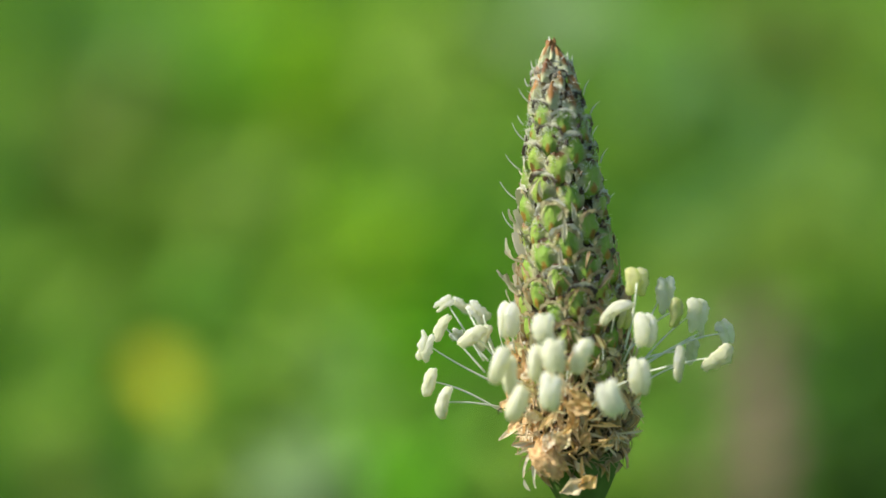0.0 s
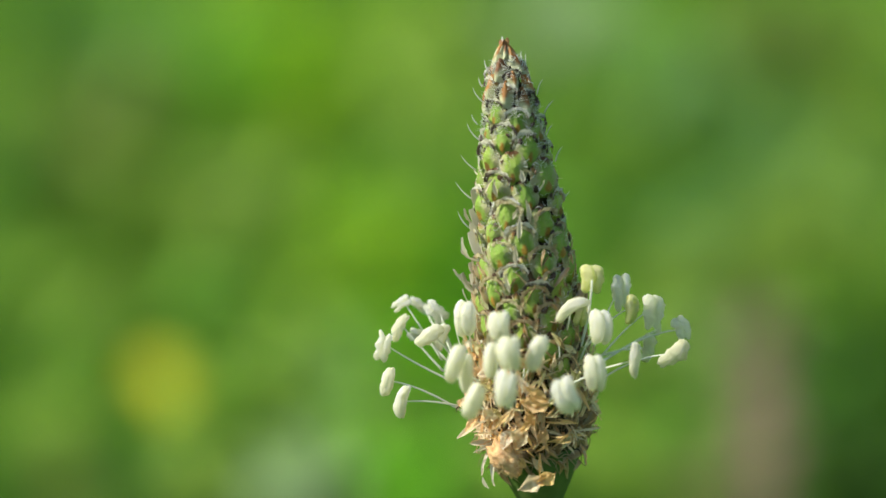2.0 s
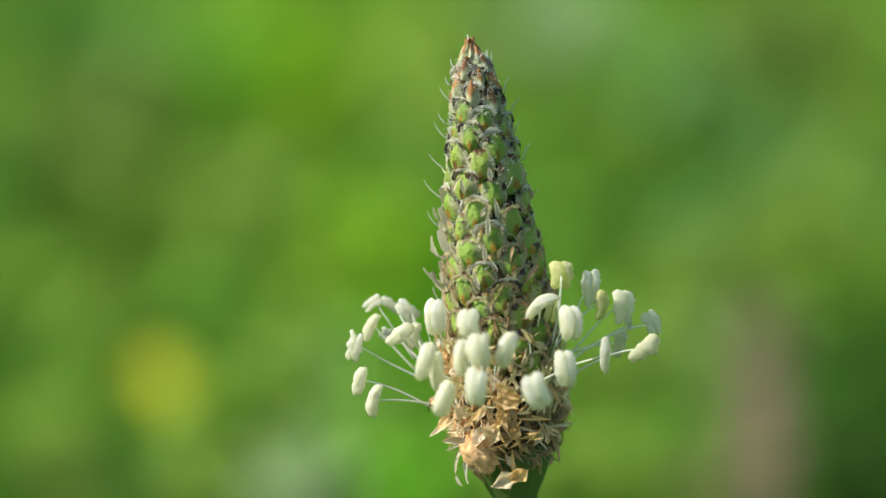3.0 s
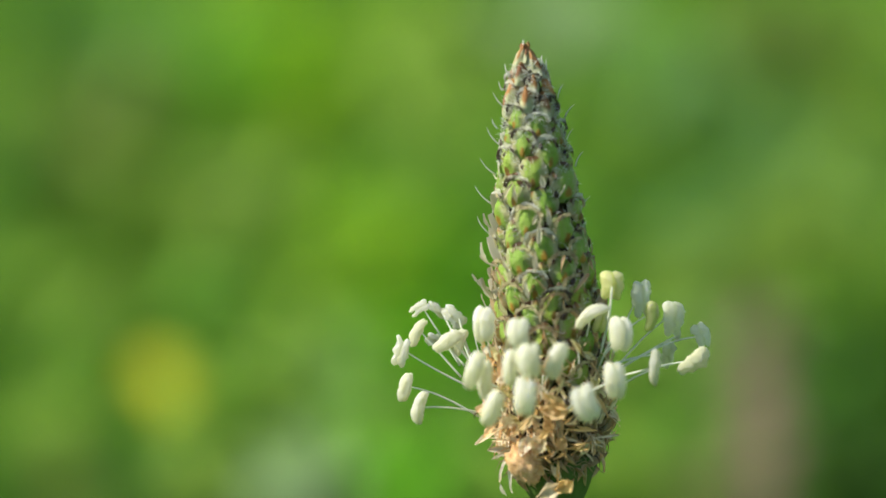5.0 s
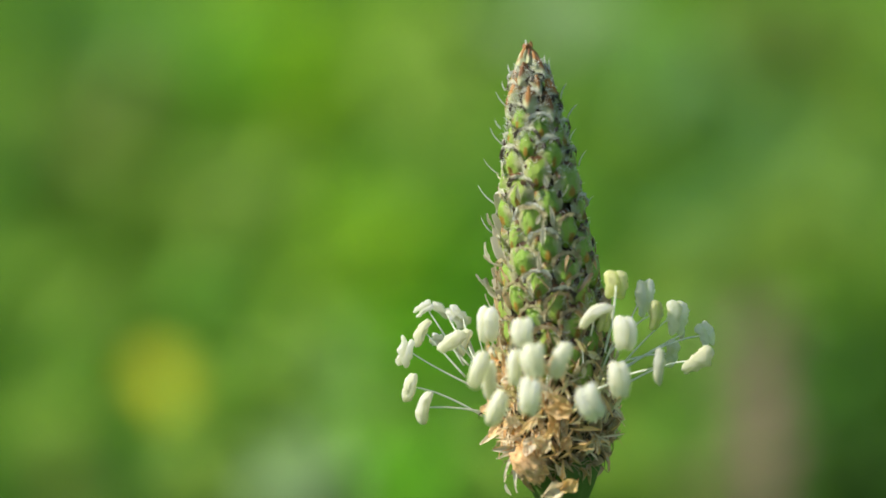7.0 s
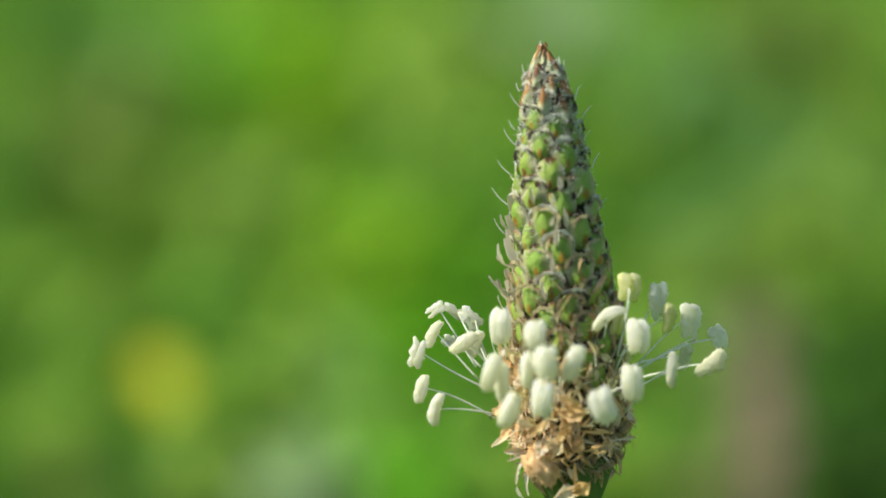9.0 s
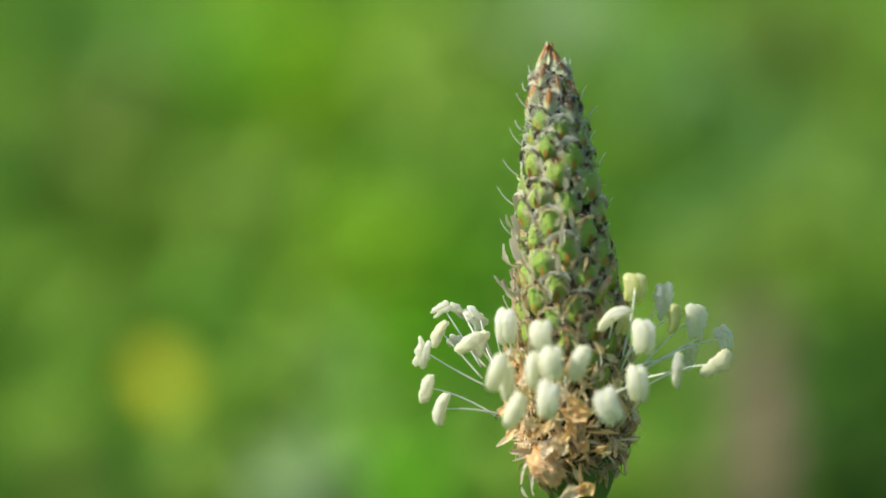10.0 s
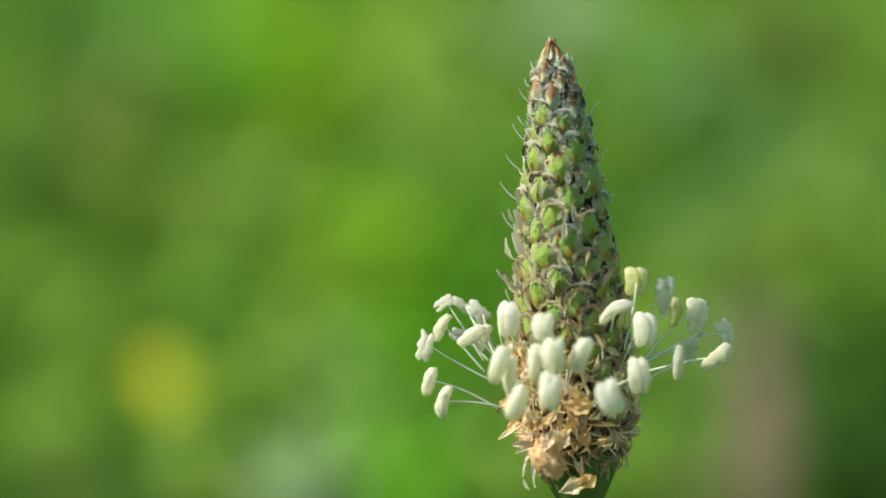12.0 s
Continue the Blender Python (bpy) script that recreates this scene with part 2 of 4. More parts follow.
PAPER = thread_material("papery_lobe", (0.74, 0.62, 0.40), (0.80, 0.66, 0.42), 0.4)
AMBER = thread_material("amber_lobe", (0.90, 0.64, 0.28), (0.86, 0.58, 0.24), 0.45)
PALE = thread_material("lobe_pale_yellow", (0.86, 0.78, 0.46), (0.72, 0.62, 0.26), 0.4)
DARK = thread_material("dark_tip", (0.030, 0.018, 0.012), (0.15, 0.08, 0.032), 0.05)


def soil_material():
    m, tree, shader = material("soil_and_moss", 0.9, 0.1)
    colour = blend(tree, grain(tree, 3.0, 6.0), (0.045, 0.075, 0.015), (0.07, 0.14, 0.025))
    colour = blend(tree, calc(tree, "MULTIPLY", grain(tree, 45.0, 5.0), 0.35), colour, (0.09, 0.085, 0.04))
    tree.links.new(colour, shader.inputs["Base Color"])
    relief(tree, shader, grain(tree, 60.0, 6.0), 0.7, 0.01)
    return m


SOIL = soil_material()


# ---- building tools ----
def mesh_of(name, verts, faces, mat, smooth=True):
    data = bpy.data.meshes.new(name)
    data.from_pydata([tuple(v) for v in verts], [], faces)
    data.materials.append(mat)
    if smooth:
        data.polygons.foreach_set("use_smooth", [True] * len(data.polygons))
    data.update()
    return data


def attach(name, data, parent, label="", m=None):
    ob = new(name, data)
    ob.parent = parent
    if m is not None:
        ob.matrix_local = m
    return tagged(ob, label)


def grid_faces(rows, cols, closed=False, base=0):
    faces = []
    for i in range(rows - 1):
        for j in range(cols if closed else cols - 1):
            k = (j + 1) % cols
            faces.append((base + i * cols + j, base + i * cols + k, base + (i + 1) * cols + k, base + (i + 1) * cols + j))
    return faces


def tube(points, radii, sides=6):
    """Vertices and faces of a round tube along points, closed at both ends."""
    verts, count = [], len(points)
    ref = Vector((0.31, 0.83, 0.46))
    for i, p in enumerate(points):
        way = (points[min(i + 1, count - 1)] - points[max(i - 1, 0)]).normalized()
        a = way.cross(ref).normalized()
        b = way.cross(a)
        for k in range(sides):
            g = 2 * math.pi * k / sides
            verts.append(p + (a * math.cos(g) + b * math.sin(g)) * radii[i])
    faces = grid_faces(count, sides, True)
    faces.append(tuple(range(sides))[::-1])
    faces.append(tuple((count - 1) * sides + k for k in range(sides)))
    return verts, faces


def arc(a, b, lift, count):
    """Points from a to b, bowed by the vector lift."""
    return [a.lerp(b, i / (count - 1)) + lift * (4 * (i / (count - 1)) * (1 - i / (count - 1))) for i in range(count)]


def lathe(profile, sides, ridges=0.0, ribs=5):
    verts = []
    for z, r in profile:
        for k in range(sides):
            g = 2 * math.pi * k / sides
            q = r * (1 + ridges * math.cos(ribs * g))
            verts.append(Vector((q * math.cos(g), q * math.sin(g), z)))
    faces = grid_faces(len(profile), sides, True)
    faces.append(tuple(range(sides))[::-1])
    faces.append(tuple((len(profile) - 1) * sides + k for k in range(sides)))
    return verts, faces


MM = 0.001
STALK = 0.182

# ---- ground ----
def ground_sheet():
    verts, rings = [], [0.0, 0.15, 0.3, 0.5, 0.8, 1.2, 1.8, 2.6, 4.0, 7.0, 14.0, 40.0, 150.0, 600.0, 2500.0]
    sides = 48
    for r in rings:
        for k in range(sides):
            g = 2 * math.pi * k / sides
            x, y = r * math.cos(g), 0.2 + r * math.sin(g)
            bump = 0.0 if r < 0.01 else 0.012 * noise.noise((x * 4, y * 4, 0.3)) * min(1.0, r)
            verts.append((x, y, bump))
    ob = new("ground", mesh_of("ground", verts, grid_faces(len(rings), sides, True), SOIL))
    tagged(ob, "dark mossy meadow soil under the grass", "ground", kind="structure")


ground_sheet()


def meadow_grass():
    """All blades of the lawn between the weeds, in one mesh."""
    rnd = random.Random(11)
    verts, faces = [], []

    def blade(x, y, h, w):
        turn, bend = rnd.uniform(0, 6.28), rnd.uniform(0.1, 0.9) * h
        side = Vector((math.cos(turn), math.sin(turn), 0))
        over = Vector((-math.sin(turn), math.cos(turn), 0))
        base = len(verts)
        for i, (f, s) in enumerate(((0, 0.7), (0.4, 1.0), (0.75, 0.7))):
            c = Vector((x, y, -0.006 + h * f)) + over * bend * f * f
            verts.extend((c - side * w * s / 2, c + side * w * s / 2))
        verts.append(Vector((x, y, h * 0.95)) + over * bend)
        faces.extend(((base, base + 1, base + 3, base + 2), (base + 2, base + 3, base + 5, base + 4), (base + 4, base + 5, base + 6)))

    for _ in range(80000):
        g, r = rnd.uniform(0, 6.28), abs(rnd.gauss(0, 1.0)) * 1.7
        x, y = r * math.cos(g), 0.95 + r * math.sin(g)
        far = max(0.0, r - 0.8)
        blade(x, y, rnd.uniform(0.03, 0.065) * (1 + 0.2 * far), rnd.uniform(0.003, 0.007) * (1 + 0.6 * far))
    for _ in range(26000):
        g, r = rnd.uniform(0, 6.28), 0.7 + 26 * rnd.random() ** 1.7
        blade(r * math.cos(g), 0.95 + r * math.sin(g), rnd.uniform(0.04, 0.07) * (1 + 0.07 * r), rnd.uniform(0.004, 0.008) * (1 + r * 0.35))
    ob = new("meadow_grass", mesh_of("meadow_grass", verts, faces, GRASS))
    tagged(ob, "short sunlit green meadow grass growing from the soil", "grass", kind="stuff")


meadow_grass()


# ---- weeds of the meadow behind ----
weed_count = 0


def leaf_into(verts, faces, base, tip, width, droop, up):
    way = tip - base
    side = way.cross(up).normalized()
    rise = side.cross(way).normalized()
    first = len(verts)
    shape = ((0.0, 0.06), (0.2, 0.62), (0.45, 1.0), (0.7, 0.8), (0.9, 0.36), (1.0, 0.03))
    for f, s in shape:
        c = base + way * f + rise * droop * (f - f * f)
        verts.extend((c - side * width * s / 2 + rise * width * 0.12 * s, c - rise * 0.02 * width, c + side * width * s / 2 + rise * width * 0.12 * s))
    faces.extend(grid_faces(len(shape), 3, False, first))


def weed(x, y, z, r, species):
    """A leafy weed: a few stalks and broad leaves round (x, y, z), reaching about r."""
    global weed_count
    weed_count += 1
    rnd = random.Random(100 + weed_count)
    plant = new("weed_plant")
    plant.location = (x, y, 0)
    middle = Vector((0, 0, z))
    verts, faces = [], []
    for i in range(26):
        at = middle + Vector((rnd.gauss(0, 0.5), rnd.gauss(0, 0.5), rnd.gauss(0, 0.45))) * r
        g, lift = rnd.uniform(0, 6.28), rnd.uniform(-0.25, 0.7)
        way = Vector((math.cos(g), math.sin(g), lift)).normalized()
        length = r * rnd.uniform(0.8, 1.3)
        up = (SUN_WAY + Vector((rnd.gauss(0, 0.5), rnd.gauss(0, 0.5), rnd.gauss(0, 0.5)))).normalized()
        leaf_into(verts, faces, at - way * length * 0.5, at + way * length * 0.5, length * rnd.uniform(0.45, 0.7), length * 0.25, up)
    attach("leaves", mesh_of("leaves", verts, faces, SPECIES[species]), plant)
    for i in range(4):
        g = rnd.uniform(0, 6.28)
        foot = Vector((0.25 * r * math.cos(g), 0.25 * r * math.sin(g), -0.012))
        head = middle + Vector((rnd.gauss(0, 0.4), rnd.gauss(0, 0.4), 0.1)) * r
        v, f = tube(arc(foot, head, Vector((0.1 * r, 0, 0)), 5), [0.0014, 0.0013, 0.0011, 0.0009, 0.0006], 5)
        attach("stalk", mesh_of("stalk", v, f, SPECIES[species]), plant)
    tagged(plant, "%s leafy weed growing in the sunlit meadow" % SPECIES_WORDS[species], "weed", group="meadow weeds")


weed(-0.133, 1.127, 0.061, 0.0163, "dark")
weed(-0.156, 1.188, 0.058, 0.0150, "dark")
weed(-0.112, 1.089, 0.065, 0.0089, "silver_dark")
weed(-0.136, 0.991, 0.059, 0.0126, "olive")
weed(-0.105, 0.974, 0.057, 0.0160, "umber")
weed(-0.114, 0.839, 0.065, 0.0115, "dark")
weed(-0.083, 0.986, 0.078, 0.0143, "mid")
weed(-0.102, 1.076, 0.075, 0.0097, "silver_dark")
weed(-0.063, 0.977, 0.074, 0.0124, "vivid")
weed(-0.081, 0.935, 0.061, 0.0137, "mid")
weed(-0.055, 1.068, 0.068, 0.0145, "bright")
weed(-0.049, 0.975, 0.062, 0.0133, "bright")
weed(-0.057, 0.851, 0.059, 0.0133, "olive")
weed(-0.081, 0.823, 0.058, 0.0151, "olive")
weed(-0.034, 0.832, 0.060, 0.0092, "mid")
weed(-0.039, 0.798, 0.078, 0.0073, "olive")
weed(-0.018, 0.788, 0.076, 0.0108, "mid")
weed(-0.017, 0.726, 0.075, 0.0120, "bright")
weed(-0.006, 1.039, 0.075, 0.0179, "light")
weed(-0.034, 1.147, 0.060, 0.0125, "bright")
weed(0.021, 1.095, 0.070, 0.0188, "silver")
weed(0.006, 1.042, 0.071, 0.0113, "light")
weed(-0.068, 1.113, 0.073, 0.0111, "bright")
weed(0.020, 0.934, 0.076, 0.0119, "light")
weed(0.011, 0.789, 0.077, 0.0101, "mid")
weed(0.055, 0.953, 0.057, 0.0104, "light")
weed(0.068, 1.022, 0.070, 0.0148, "mid")
weed(0.077, 0.950, 0.072, 0.0155, "silver_dark")
weed(0.103, 1.085, 0.068, 0.0157, "umber")
weed(0.129, 1.098, 0.059, 0.0139, "umber")
weed(0.154, 1.115, 0.067, 0.0121, "olive")
weed(0.065, 0.846, 0.057, 0.0124, "dark")
weed(0.072, 0.718, 0.078, 0.0106, "olive")
weed(0.090, 0.757, 0.077, 0.0125, "olive")
weed(0.111, 0.814, 0.069, 0.0112, "pale")
weed(0.129, 0.934, 0.063, 0.0119, "olive")
weed(0.053, 0.676, 0.078, 0.0100, "olive")
weed(0.062, 0.678, 0.069, 0.0075, "pale")
weed(0.063, 0.598, 0.085, 0.0061, "dry")
weed(0.058, 0.542, 0.085, 0.0061, "dry")
weed(0.053, 0.505, 0.085, 0.0047, "dry")
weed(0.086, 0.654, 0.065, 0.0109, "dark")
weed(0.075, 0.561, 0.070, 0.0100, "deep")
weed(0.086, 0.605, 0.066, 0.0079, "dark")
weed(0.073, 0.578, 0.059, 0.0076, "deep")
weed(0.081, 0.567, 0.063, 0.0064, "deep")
weed(0.079, 0.655, 0.075, 0.0073, "mid")
weed(0.090, 0.765, 0.056, 0.0099, "olive")
weed(0.040, 0.618, 0.056, 0.0087, "light")
weed(0.046, 0.613, 0.071, 0.0085, "olive")
weed(-0.095, 0.741, 0.062, 0.0102, "light")
weed(-0.094, 0.657, 0.068, 0.0073, "dark")
weed(-0.077, 0.594, 0.067, 0.0089, "light")
weed(-0.076, 0.701, 0.064, 0.0091, "olive")
weed(-0.046, 0.646, 0.080, 0.0095, "mid")
weed(-0.043, 0.656, 0.060, 0.0085, "mid")
weed(-0.024, 0.553, 0.070, 0.0087, "silver")
weed(-0.022, 0.651, 0.060, 0.0073, "silver_dark")
weed(-0.029, 0.540, 0.070, 0.0061, "silver")
weed(-0.018, 0.667, 0.062, 0.0062, "pale")
weed(-0.038, 0.679, 0.064, 0.0075, "light")
weed(-0.009, 0.567, 0.074, 0.0100, "mid")
weed(-0.008, 0.703, 0.063, 0.0124, "vivid")
weed(0.002, 0.741, 0.069, 0.0095, "vivid")
weed(-0.006, 0.695, 0.078, 0.0064, "bright")
weed(-0.050, 0.590, 0.058, 0.0077, "olive")
weed(-0.069, 0.616, 0.057, 0.0069, "dark")
weed(-0.068, 0.576, 0.061, 0.0065, "umber")
weed(-0.056, 0.547, 0.074, 0.0061, "dark")
weed(-0.079, 0.552, 0.070, 0.0062, "dark")
weed(0.006, 0.602, 0.061, 0.0101, "mid")
weed(-0.031, 0.747, 0.063, 0.0083, "light")
weed(-0.082, 0.676, 0.059, 0.0075, "mid")
weed(0.105, 0.734, 0.066, 0.0081, "light")
weed(-0.060, 0.803, 0.056, 0.0089, "olive")
weed(0.091, 0.849, 0.072, 0.0124, "silver_dark")
weed(0.026, 0.722, 0.077, 0.0106, "mid")
weed(0.025, 0.622, 0.079, 0.0104, "mid")
weed(0.023, 0.560, 0.073, 0.0094, "light")
weed(-0.001, 0.856, 0.079, 0.0125, "light")
weed(-0.035, 1.000, 0.055, 0.0137, "bright")
weed(-0.037, 0.900, 0.062, 0.0099, "bright")
weed(0.071, 0.563, 0.079, 0.0063, "dark")
weed(0.045, 0.536, 0.074, 0.0060, "umber")
weed(-0.042, 0.576, 0.065, 0.0075, "olive")
weed(0.033, 0.605, 0.079, 0.0079, "olive")
weed(0.044, 0.581, 0.071, 0.0081, "mid")
weed(0.054, 0.621, 0.075, 0.0081, "pale")
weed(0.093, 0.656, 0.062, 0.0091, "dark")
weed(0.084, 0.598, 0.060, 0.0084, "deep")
weed(-0.027, 0.571, 0.070, 0.0064, "pale")
weed(-0.096, 0.895, 0.058, 0.0106, "umber")
weed(0.043, 0.578, 0.065, 0.0065, "dark")
weed(-0.096, 0.904, 0.065, 0.0115, "umber")
weed(-0.117, 1.037, 0.064, 0.0104, "dark")
weed(-0.034, 0.957, 0.072, 0.0122, "bright")
weed(0.047, 1.070, 0.073, 0.0151, "silver")
weed(0.110, 0.990, 0.083, 0.0108, "umber")
weed(0.053, 0.722, 0.079, 0.0073, "dark")
weed(0.058, 0.683, 0.089, 0.0075, "silver_dark")
weed(-0.034, 0.617, 0.071, 0.0069, "light")
weed(-0.025, 0.638, 0.072, 0.0065, "pale")
weed(-0.006, 0.546, 0.071, 0.0072, "vivid")
weed(-0.010, 0.663, 0.091, 0.0076, "bright")
weed(0.001, 0.658, 0.068, 0.0073, "vivid")


def yellow_flower(x, y, z, seed):
    plant = new("yellow_flower")
    plant.location = (x, y, 0)
    rnd = random.Random(seed)
    v, f = tube(arc(Vector((0.004, 0.006, -0.012)), Vector((0, 0, z)), Vector((0.004, 0, 0)), 7), [0.0013] * 7, 6)
    attach("stalk", mesh_of("stalk", v, f, SPECIES["mid"]), plant, "green flower stalk")
    face = (SUN_WAY * 0.5 + Vector((0, -0.6, 0.35))).normalized()
    a = face.cross(Vector((0, 0, 1))).normalized()
    b = face.cross(a)
    for ring, (count, length, tilt) in enumerate(((9, 0.0042, 0.15), (6, 0.0030, 0.5))):
        for k in range(count):
            g = 2 * math.pi * (k + 0.4 * ring) / count + rnd.uniform(-0.08, 0.08)
            way = (a * math.cos(g) + b * math.sin(g) + face * tilt).normalized()
            verts, faces = [], []
            start = Vector((0, 0, z)) + face * 0.001 * ring
            leaf_into(verts, faces, start, start + way * length, 0.0024, 0.0005, face)
            attach("petal", mesh_of("petal", verts, faces, YELLOW), plant)
    v, f = lathe([(-0.001, 0.0006), (0.0, 0.0011), (0.0007, 0.001), (0.001, 0.0004)], 12)
    attach("flower_centre", mesh_of("flower_centre", v, f, YELLOW), plant, "golden flower centre", Matrix.Translation((0, 0, z)) @ face.to_track_quat("Z", "Y").to_matrix().to_4x4())
    tagged(plant, "small yellow meadow flower on a thin green stalk", "flower", group="yellow flowers")


yellow_flower(-0.0585, 0.613, 0.0741, 5)
yellow_flower(-0.0530, 0.599, 0.0725, 6)
yellow_flower(-0.0551, 0.6081, 0.0745, 8)

# ---- the ribwort plantain ----
ROOT = (0.0219, 0.1784)
plantain = new("ribwort_plantain")
plantain.location = (ROOT[0], ROOT[1], 0)
tagged(plantain, "ribwort plantain flower head with a ring of cream anthers", "plant")
TIP = 28.68


def spike_radius(z):
    """Half the spike's width at z millimetres above its base."""
    table = ((-1.5, 1.5), (-0.4, 2.1), (0.8, 2.8), (2.3, 3.4), (5.3, 3.6), (9.1, 3.5), (12.9, 3.25), (16.7, 2.92), (20.5, 2.40), (22.4, 2.10), (24.3, 1.8), (26.2, 1.44), (28.1, 0.78), (28.9, 0.36), (29.6, 0.05))
    z = z * 29.5 / TIP
    for (a, p), (b, q) in zip(table, table[1:]):
        if z <= b:
            return p + (q - p) * max(0.0, (z - a) / (b - a))
    return 0.05


def swell(z):
    """How far the spike's flank bulges to one side at height z (mm)."""
    return 0.2 * max(0.0, min(1.0, (TIP - z) / 7.0)) * max(0.0, min(1.0, z / 7.0))


def on_head(x, y, z):
    """A place in the plant's space, from millimetres about the base of the head."""
    return Vector((x * MM, y * MM, STALK + z * MM))


def stalk_and_core():
    profile = [(-0.01, 0.0011), (0.02, 0.0011), (0.06, 0.00105), (0.11, 0.001), (0.15, 0.00095), (0.172, 0.00095), (0.177, 0.00105), (STALK - 0.003, 0.0013), (STALK - 0.0018, 0.0015), (STALK - 0.0008, 0.0020), (STALK + 0.0004, 0.0025), (STALK + 0.0014, 0.0027), (STALK + 0.002, 0.0020)]
    v, f = lathe(profile, 30, 0.05, 5)
    attach("stem", mesh_of("stem", v, f, STEM), plantain, "furrowed green stem")
    # the core's dark colour stands in for crevice shade behind the scales
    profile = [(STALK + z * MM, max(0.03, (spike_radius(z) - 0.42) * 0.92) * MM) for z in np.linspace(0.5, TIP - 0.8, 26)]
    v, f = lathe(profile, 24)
    attach("spike_core", mesh_of("spike_core", v, f, CORE), plantain, "inner core of the spike, near-black as painted shade between the scales")


stalk_and_core()


def sepal_mesh(seed):
    """A bulging egg-shaped sepal, about one unit wide, standing along +Y."""
    verts, rows, cols = [], 11, 10
    for i in range(rows):
        v = i / (rows - 1)
        half = 0.48 * (1 - abs(2 * v - 1.06) ** 2.6 if abs(2 * v - 1.06) < 1 else 0) ** 0.6 + 0.03
        for j in range(cols):
            u = -1 + 2 * j / (cols - 1)
            bulge = (0.14 * (1 - abs(u) ** 2.0) + 0.17 * (1 - abs(u))) * math.sin(math.pi * min(1.0, 0.10 + 0.86 * v)) ** 0.7
            wob = 0.10 * noise.noise((u * 1.9 + seed * 3, v * 2.7, seed * 0.7)) + 0.06 * noise.noise((u * 5 + seed, v * 6, seed))
            verts.append((u * half * (1.0 - 0.25 * abs(v - 0.4)) + wob, v * 1.18 + 0.08 * noise.noise((u * 3, seed, v * 2)), bulge + wob))
    return mesh_of("sepal", verts, grid_faces(rows, cols), SEPAL)


def membrane_mesh(seed, mat):
    """A ragged papery crescent that hoods the top of a sepal."""
    verts, rows, cols = [], 21, 6
    for i in range(rows):
        g = math.pi * (0.02 + 0.96 * i / (rows - 1))
        ragged = math.sin(g) ** 0.5 * (0.10 + 0.26 * abs(noise.noise((seed * 1.7, i * 0.5, 2.0)))) + 0.22 * abs(noise.noise((seed, i * 1.9, 5.0)))
        for j in range(cols):
            f = j / (cols - 1)
            r = 0.37 + (0.04 + 0.50 * ragged) * f
            wob = 0.06 * noise.noise((seed + i * 0.5, f * 2, seed * 0.3))
            verts.append((r * math.cos(g) * 1.12 + wob, 0.60 + r * math.sin(g) * 0.95, 0.17 + 0.07 * f + 0.07 * math.sin(g) * (1 - f) + wob))
    return mesh_of("membrane", verts, grid_faces(rows, cols), mat)


def bract_mesh(seed, mat):
    """A pointed boat-shaped bract with a keel, along +Y."""
    verts, rows, cols = [], 9, 7
    for i in range(rows):
        v = i / (rows - 1)
        half = 0.40 * (0.55 + 0.9 * v - 0.2 * v * v) * (1 - v ** 2.2) ** 0.8 + 0.012
        for j in range(cols):
            u = -1 + 2 * j / (cols - 1)
            keel = 0.20 * (1 - abs(u)) * (1 - 0.5 * v)
            bulge = 0.24 * (1 - u * u) * math.sin(math.pi * (0.15 + 0.7 * v)) + keel
            wob = 0.04 * noise.noise((u * 2 + seed, v * 3, seed * 1.3))
            rag = 0.06 * noise.noise((v * 6 + seed, u * 3, 1.0))
            verts.append((u * half + wob + rag, v * 1.05, bulge + 0.18 * max(0.0, v - 0.55) + wob))
    return mesh_of("bract", verts, grid_faces(rows, cols), mat)


SEPALS = [sepal_mesh(s) for s in range(1, 11)]
MEMBRANES = [membrane_mesh(s, MEMBRANE) for s in range(1, 9)]
FRINGES = [membrane_mesh(s, FRINGE) for s in range(11, 17)]
YOUNGS = [bract_mesh(s, YOUNG) for s in range(21, 26)]
BRACTS = [bract_mesh(s, BRACT) for s in range(1, 7)]
DEADS = [bract_mesh(s, DEAD) for s in range(11, 15)]
TONGUES = [bract_mesh(s, STYLE) for s in range(41, 45)]
SHADE_FLAKES = [bract_mesh(s, DARK) for s in range(31, 35)]


def scale_pose(az, z, out, size, tip_out, twist=0.0, wide=1.0):
    """Stands a scale on the spike at azimuth az and height z (mm), tipped outwards by tip_out degrees."""
    n = Vector((math.cos(az), math.sin(az), 0))
    slope = (spike_radius(z + 0.5) - spike_radius(z - 0.5))
    t = Vector((n.x * slope, n.y * slope, 1)).normalized()
    b = t.cross(n).normalized()
    n = b.cross(t)
    turn = Matrix((( b.x, t.x, n.x), (b.y, t.y, n.y), (b.z, t.z, n.z))).to_4x4()
    r = max(0.0, spike_radius(z) + out)
    at = on_head(r * math.cos(az) + swell(z), r * math.sin(az), z)
    return Matrix.Translation(at) @ turn @ pose(0, 0, 0, tip_out, 0, twist) @ Matrix.Diagonal((size * wide * MM, size * MM, size * MM, 1))


def strands(verts, faces, p, way, length, thick, bow):
    v, f = tube(arc(p, p + way.normalized() * length * MM, bow, 5), [thick * MM * k for k in (1, 1, 0.9, 0.7, 0.25)], 3)
    faces.extend(tuple(i + len(verts) for i in face) for face in f)
    verts.extend(v)


